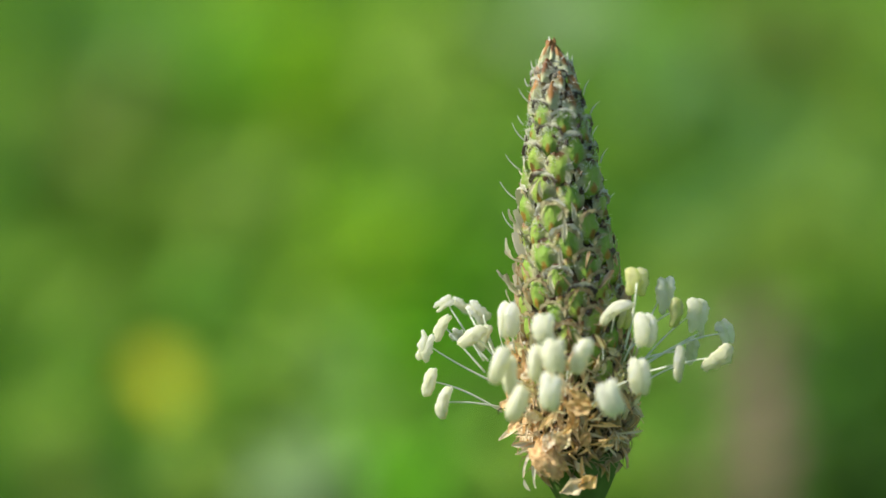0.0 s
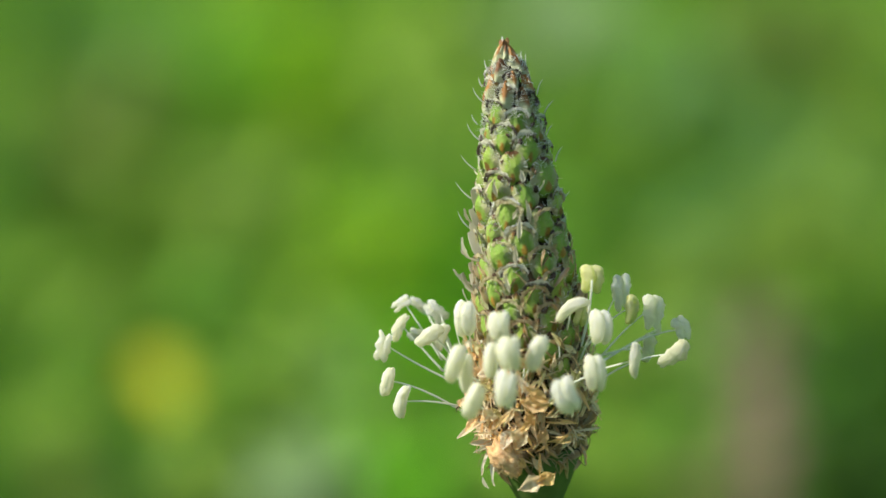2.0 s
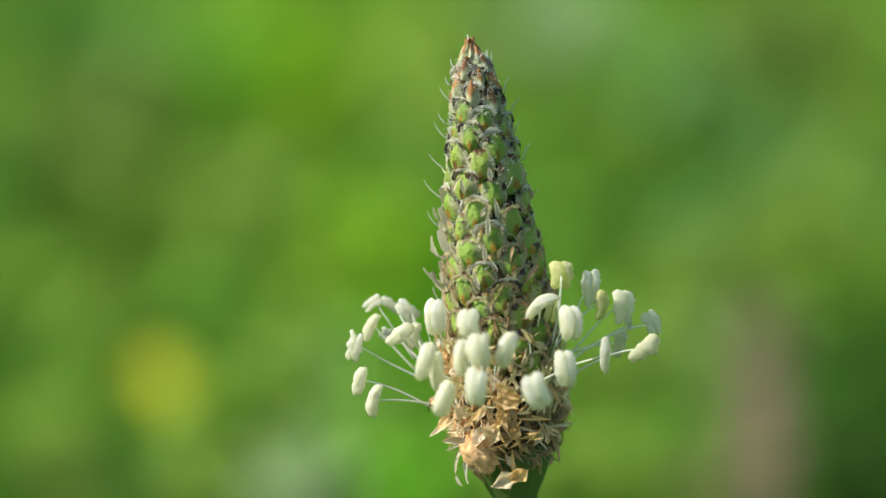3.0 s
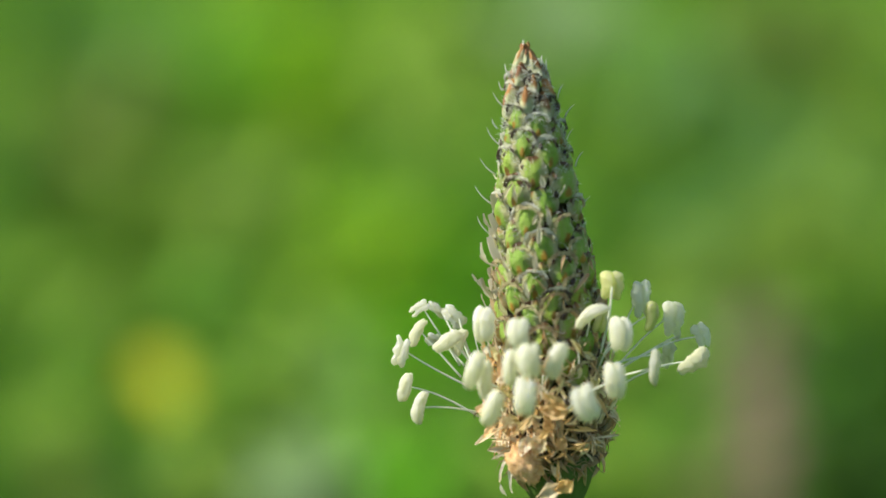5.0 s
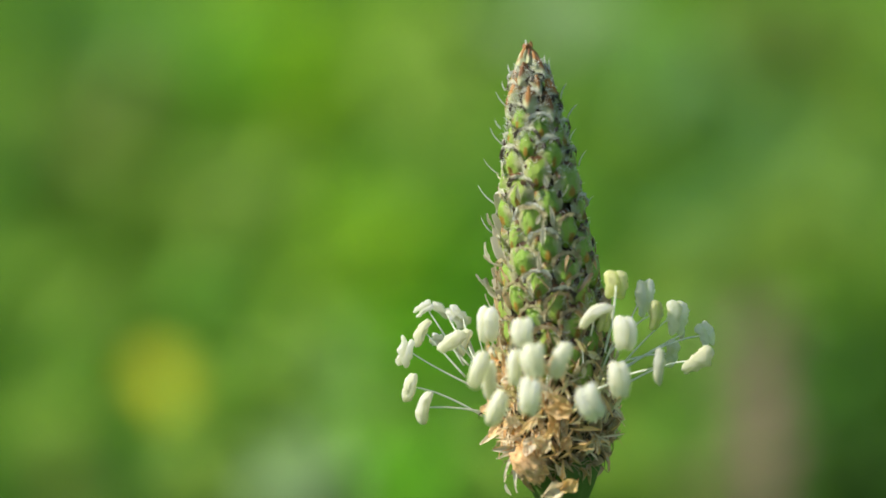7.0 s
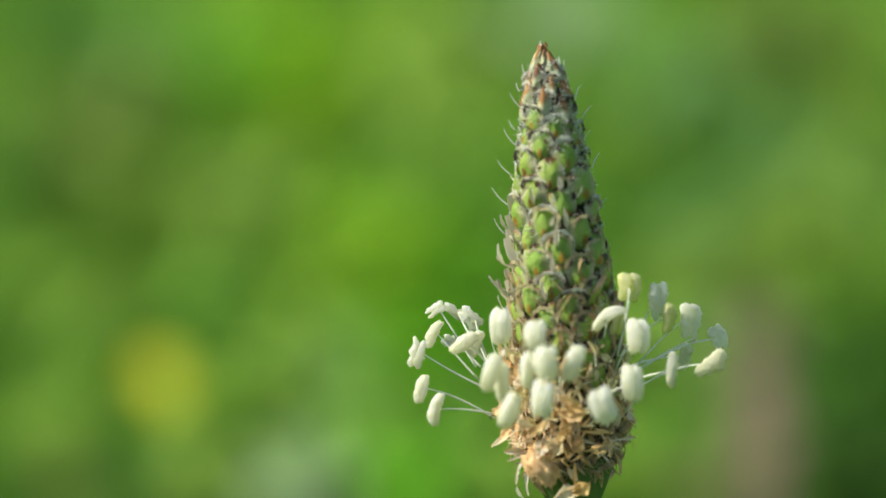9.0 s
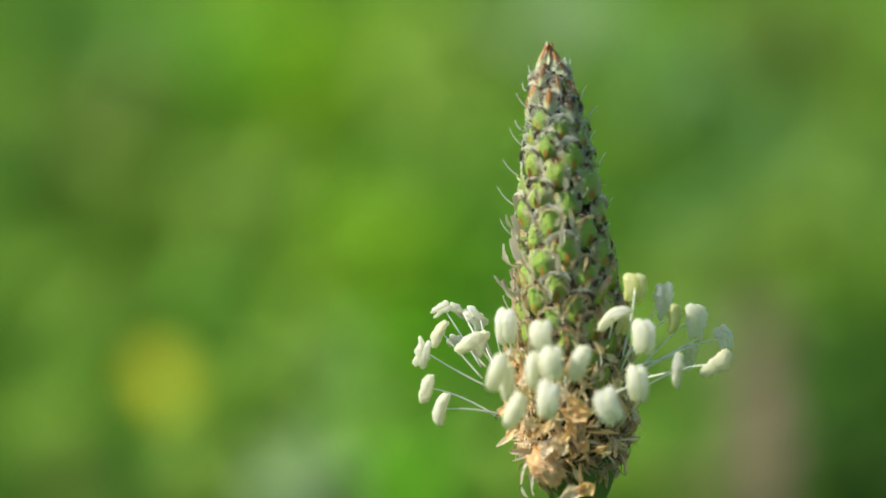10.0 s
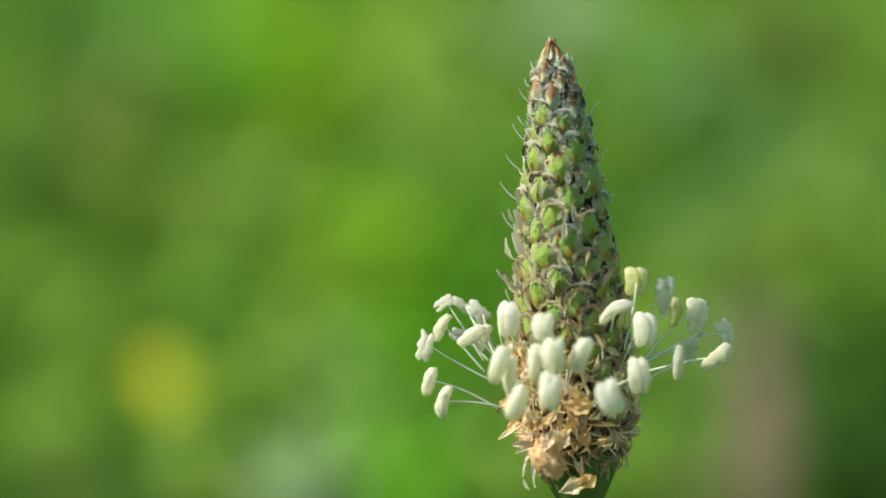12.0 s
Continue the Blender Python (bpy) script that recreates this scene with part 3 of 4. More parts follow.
def clothe_spike():
    rnd = random.Random(3)
    z, k = TIP - 1.85, 0
    wool_v, wool_f = [], []
    while z > 6.3:
        r = spike_radius(z)
        deep = min(1.0, r / 1.7)
        down = TIP - z
        cell = math.sqrt(min(3.53, 0.50 + 0.358 * down))
        az = 5.606 + k * 2.399963 + rnd.uniform(-0.04, 0.04)
        size = cell * rnd.uniform(0.94, 1.06)
        low = z - size * 0.55
        bare = math.cos(az) > 0.25  # the shaded flank: fewer pale membranes, more dark flakes, to build its shade in
        hooded = max(0.0, min(1.0, (z - 14.5) / 7.0))  # the lower flowers have lost their white hoods
        if down < 4.6:
            attach("bract", rnd.choice(YOUNGS), plantain, "", scale_pose(az, low - 0.1, -0.50 * deep, size * rnd.uniform(1.10, 1.30), rnd.uniform(-8, 1), rnd.uniform(-9, 9), 0.88))
        else:
            attach("sepal", rnd.choice(SEPALS), plantain, "", scale_pose(az, low - 0.16 * size, -0.60 * deep, size * rnd.uniform(1.06, 1.20), rnd.uniform(2, 10), rnd.uniform(-12, 12), rnd.uniform(0.85, 1.02)))
            if rnd.random() < 0.9 - 0.4 * hooded:
                attach("bract", rnd.choice(BRACTS), plantain, "", scale_pose(az + rnd.uniform(-0.12, 0.12), low - rnd.uniform(0.38, 0.56) * size, -0.44 * deep, size * rnd.uniform(0.36, 0.55), rnd.uniform(-2, 10), rnd.uniform(-25, 25), rnd.uniform(0.8, 1.2)))
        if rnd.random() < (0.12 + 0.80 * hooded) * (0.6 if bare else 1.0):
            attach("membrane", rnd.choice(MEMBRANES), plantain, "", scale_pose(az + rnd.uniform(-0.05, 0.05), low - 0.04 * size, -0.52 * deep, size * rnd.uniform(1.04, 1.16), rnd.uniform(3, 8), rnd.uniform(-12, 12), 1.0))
        if rnd.random() < 0.95 * (1 - hooded):
            attach("fringe", rnd.choice(FRINGES), plantain, "", scale_pose(az + rnd.uniform(-0.06, 0.06), low - 0.08 * size, -0.52 * deep, size * rnd.uniform(1.0, 1.14), rnd.uniform(2, 9), rnd.uniform(-14, 14), rnd.uniform(0.9, 1.05)))
        if rnd.random() < 0.7 * (1 - hooded):
            attach("fringe", rnd.choice(FRINGES), plantain, "", scale_pose(az + rnd.uniform(-0.4, 0.4) * size / r, low + rnd.uniform(-0.3, 0.3) * size, -0.44 * deep, size * rnd.uniform(0.35, 0.6), rnd.uniform(0, 18), rnd.uniform(-60, 60), rnd.uniform(0.6, 1.0)))
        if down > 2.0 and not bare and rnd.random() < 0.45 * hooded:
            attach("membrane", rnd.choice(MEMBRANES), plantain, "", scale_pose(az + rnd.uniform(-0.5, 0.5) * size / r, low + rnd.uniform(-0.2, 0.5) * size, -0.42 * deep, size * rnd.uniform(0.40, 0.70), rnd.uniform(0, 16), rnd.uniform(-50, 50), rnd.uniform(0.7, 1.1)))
        # dark bract tips, crowded on the shaded flank to deepen its shade
        for side in (-1, 1):
            if down < 2.0 or rnd.random() < (0.75 if math.cos(az) < 0 else 0.55 if down < 6 else 0.08):
                continue
            attach("dark_flake", rnd.choice(SHADE_FLAKES), plantain, "", scale_pose(az + side * rnd.uniform(0.30, 0.42) * size / max(0.7, r), low + rnd.uniform(0.62, 0.80) * size, -0.10 * deep, rnd.uniform(0.30, 0.56), rnd.uniform(-5, 22), side * rnd.uniform(10, 50), rnd.uniform(0.8, 1.4)))
        for _ in range(0 if z > 12.5 else 1):
            attach("bract", rnd.choice(BRACTS), plantain, "", scale_pose(az + rnd.uniform(-0.5, 0.5) * size / r, z - rnd.uniform(0.4, 1.3), -0.36, rnd.uniform(0.6, 1.0), rnd.uniform(2, 16), rnd.uniform(-25, 25), rnd.uniform(0.4, 0.6)))
        for _ in range(0 if z > 14.5 else 2):
            attach("dead_bract", rnd.choice(DEADS), plantain, "", scale_pose(az + rnd.uniform(-0.5, 0.5) * size / r, z - rnd.uniform(0.2, 1.0), -0.30, rnd.uniform(0.8, 1.5), rnd.uniform(0, 24), rnd.uniform(-45, 45), rnd.uniform(0.12, 0.26)))
        # fine wool along the upper rim
        for _ in range(int(rnd.uniform(16, 26) + 24 * hooded)):
            spread = rnd.uniform(-0.6, 0.6) * size
            a = az + spread / max(0.6, r)
            zz = z + size * rnd.uniform(0.18, 0.52) - abs(spread) * 0.55
            reach = r - rnd.uniform(0.05, 0.3)
            p = on_head(reach * math.cos(a) + swell(zz), reach * math.sin(a), zz)
            way = Vector((math.cos(a), math.sin(a), 0)) * rnd.uniform(0.05, 0.6) + Vector((0, 0, rnd.uniform(-0.2, 0.8)))
            way += Vector((-math.sin(a), math.cos(a), 0)) * rnd.uniform(-1.1, 1.1)
            strands(wool_v, wool_f, p, way, rnd.uniform(0.22, 0.6), rnd.uniform(0.010, 0.024), Vector((rnd.gauss(0, 0.07), rnd.gauss(0, 0.07), rnd.gauss(0, 0.07))) * MM)
        z -= cell * cell / (2 * math.pi * max(0.5, r - 0.05))
        k += 1
    # spent papery tongues that curl away from the sunny flank
    curl = random.Random(8)
    for down in (10.4, 11.5, 12.6, 13.3, 15.0, 15.8):
        attach("papery_tongue", curl.choice(TONGUES), plantain, "curled pale papery tongue", scale_pose(math.pi + curl.uniform(-0.05, 0.4), TIP - down - 0.6, -0.30, curl.uniform(1.2, 1.7), curl.uniform(16, 42), curl.uniform(-20, 20), curl.uniform(0.08, 0.15)))
    wool = attach("wool", mesh_of("wool", wool_v, wool_f, HAIR), plantain, "fine white wool between the scales")
    wool["kind"] = "stuff"
    # withered calyces and threads below the ring of anthers
    while z > -0.2:
        r = spike_radius(z)
        az = k * 2.399963 + rnd.uniform(-0.2, 0.2)
        size = rnd.uniform(1.1, 1.8)
        attach("dead_bract", rnd.choice(DEADS), plantain, "", scale_pose(az, z - 0.5, -0.60, size * (0.9 if z < 3.2 else 1.0), rnd.uniform(-10, 24 if z < 3.2 else 34), rnd.uniform(-65, 65), rnd.uniform(0.22, 0.5)))
        z -= 0.036
        k += 1
    thread_v, thread_f = [], []
    for _ in range(820):
        a, zz = rnd.uniform(0, 6.28), 1.2 + 9.5 * rnd.random() ** 1.3
        reach = spike_radius(zz) - rnd.uniform(0.0, 0.3)
        way = Vector((math.cos(a), math.sin(a), 0)) * rnd.uniform(-0.1, 0.3) + Vector((-math.sin(a), math.cos(a), 0)) * rnd.gauss(0, 0.45) + Vector((0, 0, rnd.uniform(-0.5, 1.0)))
        strands(thread_v, thread_f, on_head(reach * math.cos(a), reach * math.sin(a), zz), way, rnd.uniform(0.6, 1.8), rnd.uniform(0.022, 0.05), Vector((rnd.gauss(0, 0.2), rnd.gauss(0, 0.2), rnd.gauss(0, 0.2))) * MM)
    threads = attach("threads", mesh_of("threads", thread_v, thread_f, THREAD), plantain, "tangled brown dry threads")
    threads["kind"] = "stuff"
    # the pointed bud at the very tip
    for i in range(13):
        up = i * 0.075
        attach("bract", rnd.choice(YOUNGS), plantain, "", scale_pose(i * 2.399963 + 0.4, TIP - 2.15 + up, -0.42, 1.42 - 0.02 * i, -7 - 0.8 * i + rnd.uniform(-2, 2), rnd.uniform(-8, 8), 0.72 - 0.02 * i))
    strands_v, strands_f = [], []
    strands(strands_v, strands_f, on_head(0, -0.05, TIP - 0.5), Vector((-0.12, 0, 1)), 0.5, 0.08, Vector((0, 0, 0)))
    attach("tip_hair", mesh_of("tip_hair", strands_v, strands_f, HAIR), plantain, "pale bristle at the tip")


clothe_spike()

stamen_count = 0


def stamen(a, b, width, foot, crumple, front=False, tint="cream", bend=None):
    """One stamen: a filament from the spike, and an anther whose long axis runs from a to b (mm)."""
    if a[0] < -5.5 or a[0] > 5.5:
        crumple = min(0.9, crumple + 0.25)
    global stamen_count
    stamen_count += 1
    rnd = random.Random(500 + stamen_count)
    width *= 0.94
    pa, pb, pf = on_head(*a), on_head(*b), on_head(*foot)
    middle, axis = (pa + pb) / 2, pb - pa
    # the filament bows upwards on its way out
    flat = Vector((middle.x, middle.y, 0)).normalized()
    end = middle - flat * width * 0.30 * MM
    if front:
        end = middle + Vector((0, -0.45, 0)) * width * MM
    reach = (end - pf).length
    pts = arc(pf, end, Vector((0, 0, reach * rnd.uniform(-0.02, 0.10))) + flat * reach * 0.03, 12)
    v, f = tube(pts, [(0.078 - 0.03 * i / 11) * (1.4 if front else 1.0) * MM for i in range(12)], 7)
    thread = attach("filament", mesh_of("filament", v, f, FILAMENT), plantain)
    # anther: two plump lobes with a groove, notched at one end
    y = axis.normalized()
    face = flat * 0.4 + Vector((rnd.uniform(-0.25, 0.25), -0.8, 0.2))
    zed = face - y * face.dot(y)
    zed = zed.normalized() if zed.length > 0.2 else y.orthogonal().normalized()
    ecks = y.cross(zed)
    half, rows, cols = axis.length / 2, 21, 20
    verts, faces = [], []
    upward = 1 if b[2] > a[2] else -1
    bow = rnd.uniform(-0.10, 0.18)
    bow = bow if bend is None else bend
    taper = 0.18 if b[2] > a[2] else 0.0
    gap = rnd.uniform(0.145, 0.175) if width * MM > 0.5 * axis.length else rnd.uniform(0.05, 0.09)
    fat = 0.50 - gap
    for lobe in (-1, 1):
        first = len(verts)
        long, shift = rnd.uniform(0.92, 1.0), rnd.uniform(-0.06, 0.06)
        thick = rnd.uniform(0.90, 1.06) * (1 - 0.2 * crumple)
        splay = rnd.uniform(0.0, 0.05) + 0.06 * crumple * rnd.random()
        for i in range(rows):
            s = -1 + 2 * i / (rows - 1)
            e = max(0.05, (1 - min(1.0, abs(s) ** 2.8)) ** 0.5) * (1 + (0.35 * crumple - 0.12 + taper) * s)
            for k in range(cols):
                g = 2 * math.pi * k / cols
                lump = 1 + (0.16 + 0.30 * crumple) * noise.noise((s * (1.5 + 2.0 * crumple) + stamen_count * 3.1, math.cos(g) * 1.3 + lobe, math.sin(g) * 1.3))
                lump += (0.07 + 0.24 * crumple) * noise.noise((s * 5.0 + stamen_count * 1.3, math.cos(g) * 3 + lobe, math.sin(g) * 3))
                lump += 0.14 * crumple * noise.noise((s * 9.0 + stamen_count, math.cos(g) * 5, math.sin(g) * 5 + lobe))
                dent = 1 - 0.15 * max(0.0, math.cos(3 * g + 0.5 * s)) ** 4
                rr = width * MM * fat * e * thick * lump * dent
                px = rr * math.cos(g) + lobe * width * MM * (gap + splay * s * s * (1.3 if s < 0 else 0.6))
                pz = rr * math.sin(g) * (1.25 - 0.85 * crumple) - abs(s) ** 2 * width * MM * 0.10
                px += bow * half * (1 - s * s) * 0.7 + crumple * width * MM * 0.16 * noise.noise((s * 2.2, stamen_count * 1.7, lobe))
                verts.append(Vector((px * upward, half * (s * long + shift) * upward, pz)) / MM)
        faces.extend(grid_faces(rows, cols, True, first))
        faces.append(tuple(first + k for k in range(cols))[::-1])
        faces.append(tuple(first + (rows - 1) * cols + k for k in range(cols)))
    stand = Matrix((ecks * upward, y * upward, zed)).transposed().to_4x4()
    attach("anther", mesh_of("anther", verts, faces, ANTHER[tint]), thread, ANTHER_WORDS[tint], Matrix.Translation(middle) @ stand @ Matrix.Scale(MM, 4))


def stamens():
    stamen((-8.68, 1.00, 11.31), (-7.40, 1.00, 12.08), 0.89, (-5.67, 0.40, 7.83), 0.6)
    stamen((-7.50, 3.00, 11.70), (-6.19, 3.00, 10.63), 0.81, (-5.25, 1.20, 8.35), 0.6)
    stamen((-6.44, 2.20, 11.43), (-5.20, 2.20, 10.07), 1.18, (-4.96, 0.88, 8.45), 0.6)
    stamen((-7.73, 0.50, 11.06), (-8.71, 0.50, 9.23), 0.85, (-5.65, 0.20, 7.11), 0.4, bend=0.20)
    stamen((-9.10, -1.00, 10.24), (-9.75, -1.00, 8.25), 1.22, (-5.39, -0.40, 6.67), 0.6)
    stamen((-8.95, -2.00, 8.06), (-9.64, -2.00, 6.11), 1.00, (-4.73, -0.80, 4.61), 0.2)
    stamen((-7.99, -3.00, 6.97), (-8.63, -3.00, 4.70), 0.91, (-4.79, -1.20, 4.98), 0.2, bend=0.26)
    stamen((-7.30, -2.50, 9.40), (-5.38, -2.50, 10.48), 1.10, (-4.76, -1.00, 7.99), 0.2)
    stamen((-7.75, 1.00, 9.83), (-6.68, 1.00, 9.15), 0.96, (-5.38, 0.40, 7.81), 0.5)
    stamen((-5.21, 1.00, 10.10), (-6.00, 1.00, 8.32), 0.92, (-4.92, 0.40, 8.08), 0.4)
    stamen((-3.91, -3.60, 12.20), (-4.08, -3.60, 9.73), 1.53, (-3.64, -1.44, 8.53), 0.1)
    stamen((-4.27, -8.00, 10.01), (-5.25, -8.00, 7.60), 1.22, (-3.24, -2.32, 6.62), 0.1)
    stamen((-3.94, -7.00, 9.26), (-4.22, -7.00, 6.68), 0.88, (-3.26, -1.92, 6.18), 0.1)
    stamen((-3.32, -8.70, 7.49), (-4.39, -8.70, 5.31), 1.29, (-3.02, -2.60, 4.62), 0.1)
    stamen((-1.67, -7.20, 11.79), (-1.84, -7.20, 9.76), 1.59, (-1.87, -2.00, 7.94), 0.2)
    stamen((-2.30, -8.40, 10.09), (-2.60, -8.40, 7.71), 1.10, (-2.36, -2.48, 6.21), 0.1)
    stamen((-1.18, -9.40, 10.52), (-1.27, -9.40, 8.14), 1.59, (-1.28, -2.88, 6.20), 0.1)
    stamen((-1.53, -9.80, 8.40), (-1.94, -9.80, 5.93), 1.49, (-1.41, -3.04, 4.40), 0.1)
    stamen((0.89, -8.80, 10.34), (-0.18, -8.80, 8.06), 1.22, (-0.35, -2.64, 6.46), 0.2)
    stamen((1.68, -9.20, 7.64), (2.47, -9.20, 5.22), 1.65, (0.59, -2.80, 4.21), 0.1)
    stamen((3.95, -7.20, 8.59), (4.00, -7.20, 6.14), 1.49, (2.01, -2.00, 5.82), 0.1)
    stamen((4.33, -2.60, 11.72), (4.46, -2.60, 13.76), 1.80, (3.25, -1.04, 7.80), 0.4, True, tint="green")
    stamen((1.88, -3.60, 10.20), (4.21, -3.60, 11.57), 0.84, (2.15, -1.44, 7.57), 0.2, bend=-0.38)
    stamen((3.30, -2.20, 9.60), (3.91, -2.20, 11.25), 1.11, (2.39, -0.88, 8.02), 0.3, tint="green")
    stamen((4.60, -4.60, 8.70), (4.75, -4.60, 11.07), 1.70, (3.03, -1.20, 6.73), 0.1)
    stamen((6.42, -1.30, 10.14), (6.37, -1.30, 12.76), 1.50, (3.81, -0.52, 6.93), 0.5, tint="empty")
    stamen((6.60, -2.20, 9.52), (7.05, -2.20, 11.55), 1.03, (3.48, -0.88, 7.76), 0.2, tint="green")
    stamen((8.13, -1.20, 8.82), (8.36, -1.20, 11.28), 1.85, (3.70, -0.48, 6.26), 0.5, tint="empty")
    stamen((7.62, 1.00, 6.47), (8.08, 1.00, 8.41), 1.03, (3.92, 0.40, 7.02), 0.4, tint="empty")
    stamen((10.34, -0.40, 7.79), (9.82, -0.40, 9.54), 1.26, (3.80, -0.16, 6.32), 0.6, tint="empty")
    stamen((8.18, -2.60, 6.75), (10.37, -2.60, 8.14), 1.33, (3.30, -1.04, 5.20), 0.5)
    stamen((6.57, -4.60, 6.35), (6.90, -4.60, 8.73), 0.85, (3.38, -1.04, 6.38), 0.2)
    stamen((8.64, 2.50, 7.95), (8.84, 2.50, 8.77), 0.37, (3.86, 1.00, 6.31), 0.2)


stamens()


def hair(a, b, radius):
    p, q = on_head(*a), on_head(*b)
    side = (q - p).cross(Vector((0, 1, 0))) * 0.08
    v, f = tube(arc(p, q, side, 6), [radius * MM * k for k in (1.2, 1.2, 1.1, 0.9, 0.6, 0.15)], 5)
    attach("hair", mesh_of("hair", v, f, HAIR), plantain)


def hairs():
    hair((-1.11, 0.00, 26.45), (-1.31, 0.00, 27.23), 0.045)
    hair((-1.54, 0.00, 24.44), (-2.23, 0.00, 25.51), 0.045)
    hair((-2.06, 0.00, 22.06), (-2.79, 0.00, 23.25), 0.045)
    hair((-2.09, -1.00, 23.17), (-2.44, -1.00, 23.85), 0.045)
    hair((1.43, 0.00, 26.27), (1.39, 0.00, 27.41), 0.045)
    hair((1.91, 0.00, 24.71), (2.37, 0.00, 25.70), 0.045)
    hair((2.31, 1.00, 23.39), (3.02, 1.00, 24.22), 0.045)
    hair((2.27, 1.00, 21.74), (2.81, 1.00, 22.66), 0.045)
    hair((-2.41, 0.00, 20.14), (-3.36, 0.00, 21.27), 0.045)
    hair((-2.69, 0.00, 18.17), (-3.84, 0.00, 19.54), 0.045)
    hair((-3.18, 0.00, 16.40), (-3.83, 0.00, 17.55), 0.045)
    hair((2.82, 1.00, 17.12), (3.59, 1.00, 18.18), 0.045)
    hair((2.84, 1.00, 13.93), (3.58, 1.00, 15.14), 0.045)
    hair((2.76, 1.00, 20.16), (3.34, 1.00, 21.15), 0.045)
    hair((1.20, 1.00, 26.66), (1.11, 1.00, 27.55), 0.045)
    hair((-1.59, 1.00, 25.43), (-1.77, 1.00, 26.07), 0.045)


hairs()


def tendril(a, b, bow):
    """A thin dark shrivelled thread that curls away from the base."""
    v, f = tube(arc(on_head(*a), on_head(*b), Vector(bow) * MM, 9), [0.06 * MM * (1 - 0.08 * i) for i in range(9)], 5)
    attach("tendril", mesh_of("tendril", v, f, DARK), plantain)


def tendrils():
    tendril((2.75, -1.00, 3.44), (3.73, -1.00, 4.90), (0.50, 0.00, 0.10))
    tendril((3.12, -0.50, 2.95), (4.05, -0.50, 2.47), (0.10, 0.00, -0.35))
    tendril((2.66, -1.00, 1.95), (3.14, -1.00, 0.27), (-0.30, 0.00, -0.10))
    tendril((2.78, -1.00, 2.69), (3.33, -1.00, 1.49), (0.45, 0.00, 0.10))
    tendril((2.39, -1.40, 1.60), (2.85, -1.40, 0.75), (0.20, 0.00, 0.20))
    tendril((-4.73, -2.50, 5.13), (-4.98, -2.50, 4.74), (-0.10, 0.00, 0.10))


tendrils()

style_count = 0


def ribbon(a, b, width, curl, crumple, seed, mat, name, rows=9, cols=5, full=0.5, point=0.6):
    """A withered strip from a to b (mm): widest at `full` of its length, hollow and crumpled."""
    p, q = on_head(*a), on_head(*b)
    way = q - p
    mid = (p + q) / 2
    outward = Vector((mid.x, mid.y, 0)).normalized()
    outward = (outward - way.normalized() * outward.dot(way.normalized())).normalized()
    side = way.normalized().cross(outward)
    verts = []
    for i in range(rows):
        f = i / (rows - 1)
        s = (f / full) ** 0.7 if f < full else ((1 - f) / (1 - full)) ** point
        half = width * MM * 0.5 * max(0.05, s)
        for j in range(cols):
            u = -1 + 2 * j / (cols - 1)
            n1 = noise.noise((u * 1.7 + seed * 2.3, f * 3.7, seed * 0.9))
            n2 = noise.noise((u * 4.1, f * 7.3 + seed, seed * 1.7))
            lift = curl * width * MM * (0.2 * u * u + 0.45 * abs(u) + 0.25 * f * f) + crumple * width * MM * (0.30 * n1 + 0.14 * n2)
            verts.append(p + way * f + side * (u * half + crumple * width * MM * 0.10 * n2) + outward * (lift + way.length * 0.12 * 4 * f * (1 - f)))
    return mesh_of(name, verts, grid_faces(rows, cols), mat)


def style(a, b, width):
    global style_count
    style_count += 1
    attach("dry_style", ribbon(a, b, width, 0.6, 0.8, style_count + 40, STYLE, "dry_style", 9, 4, 0.35), plantain)


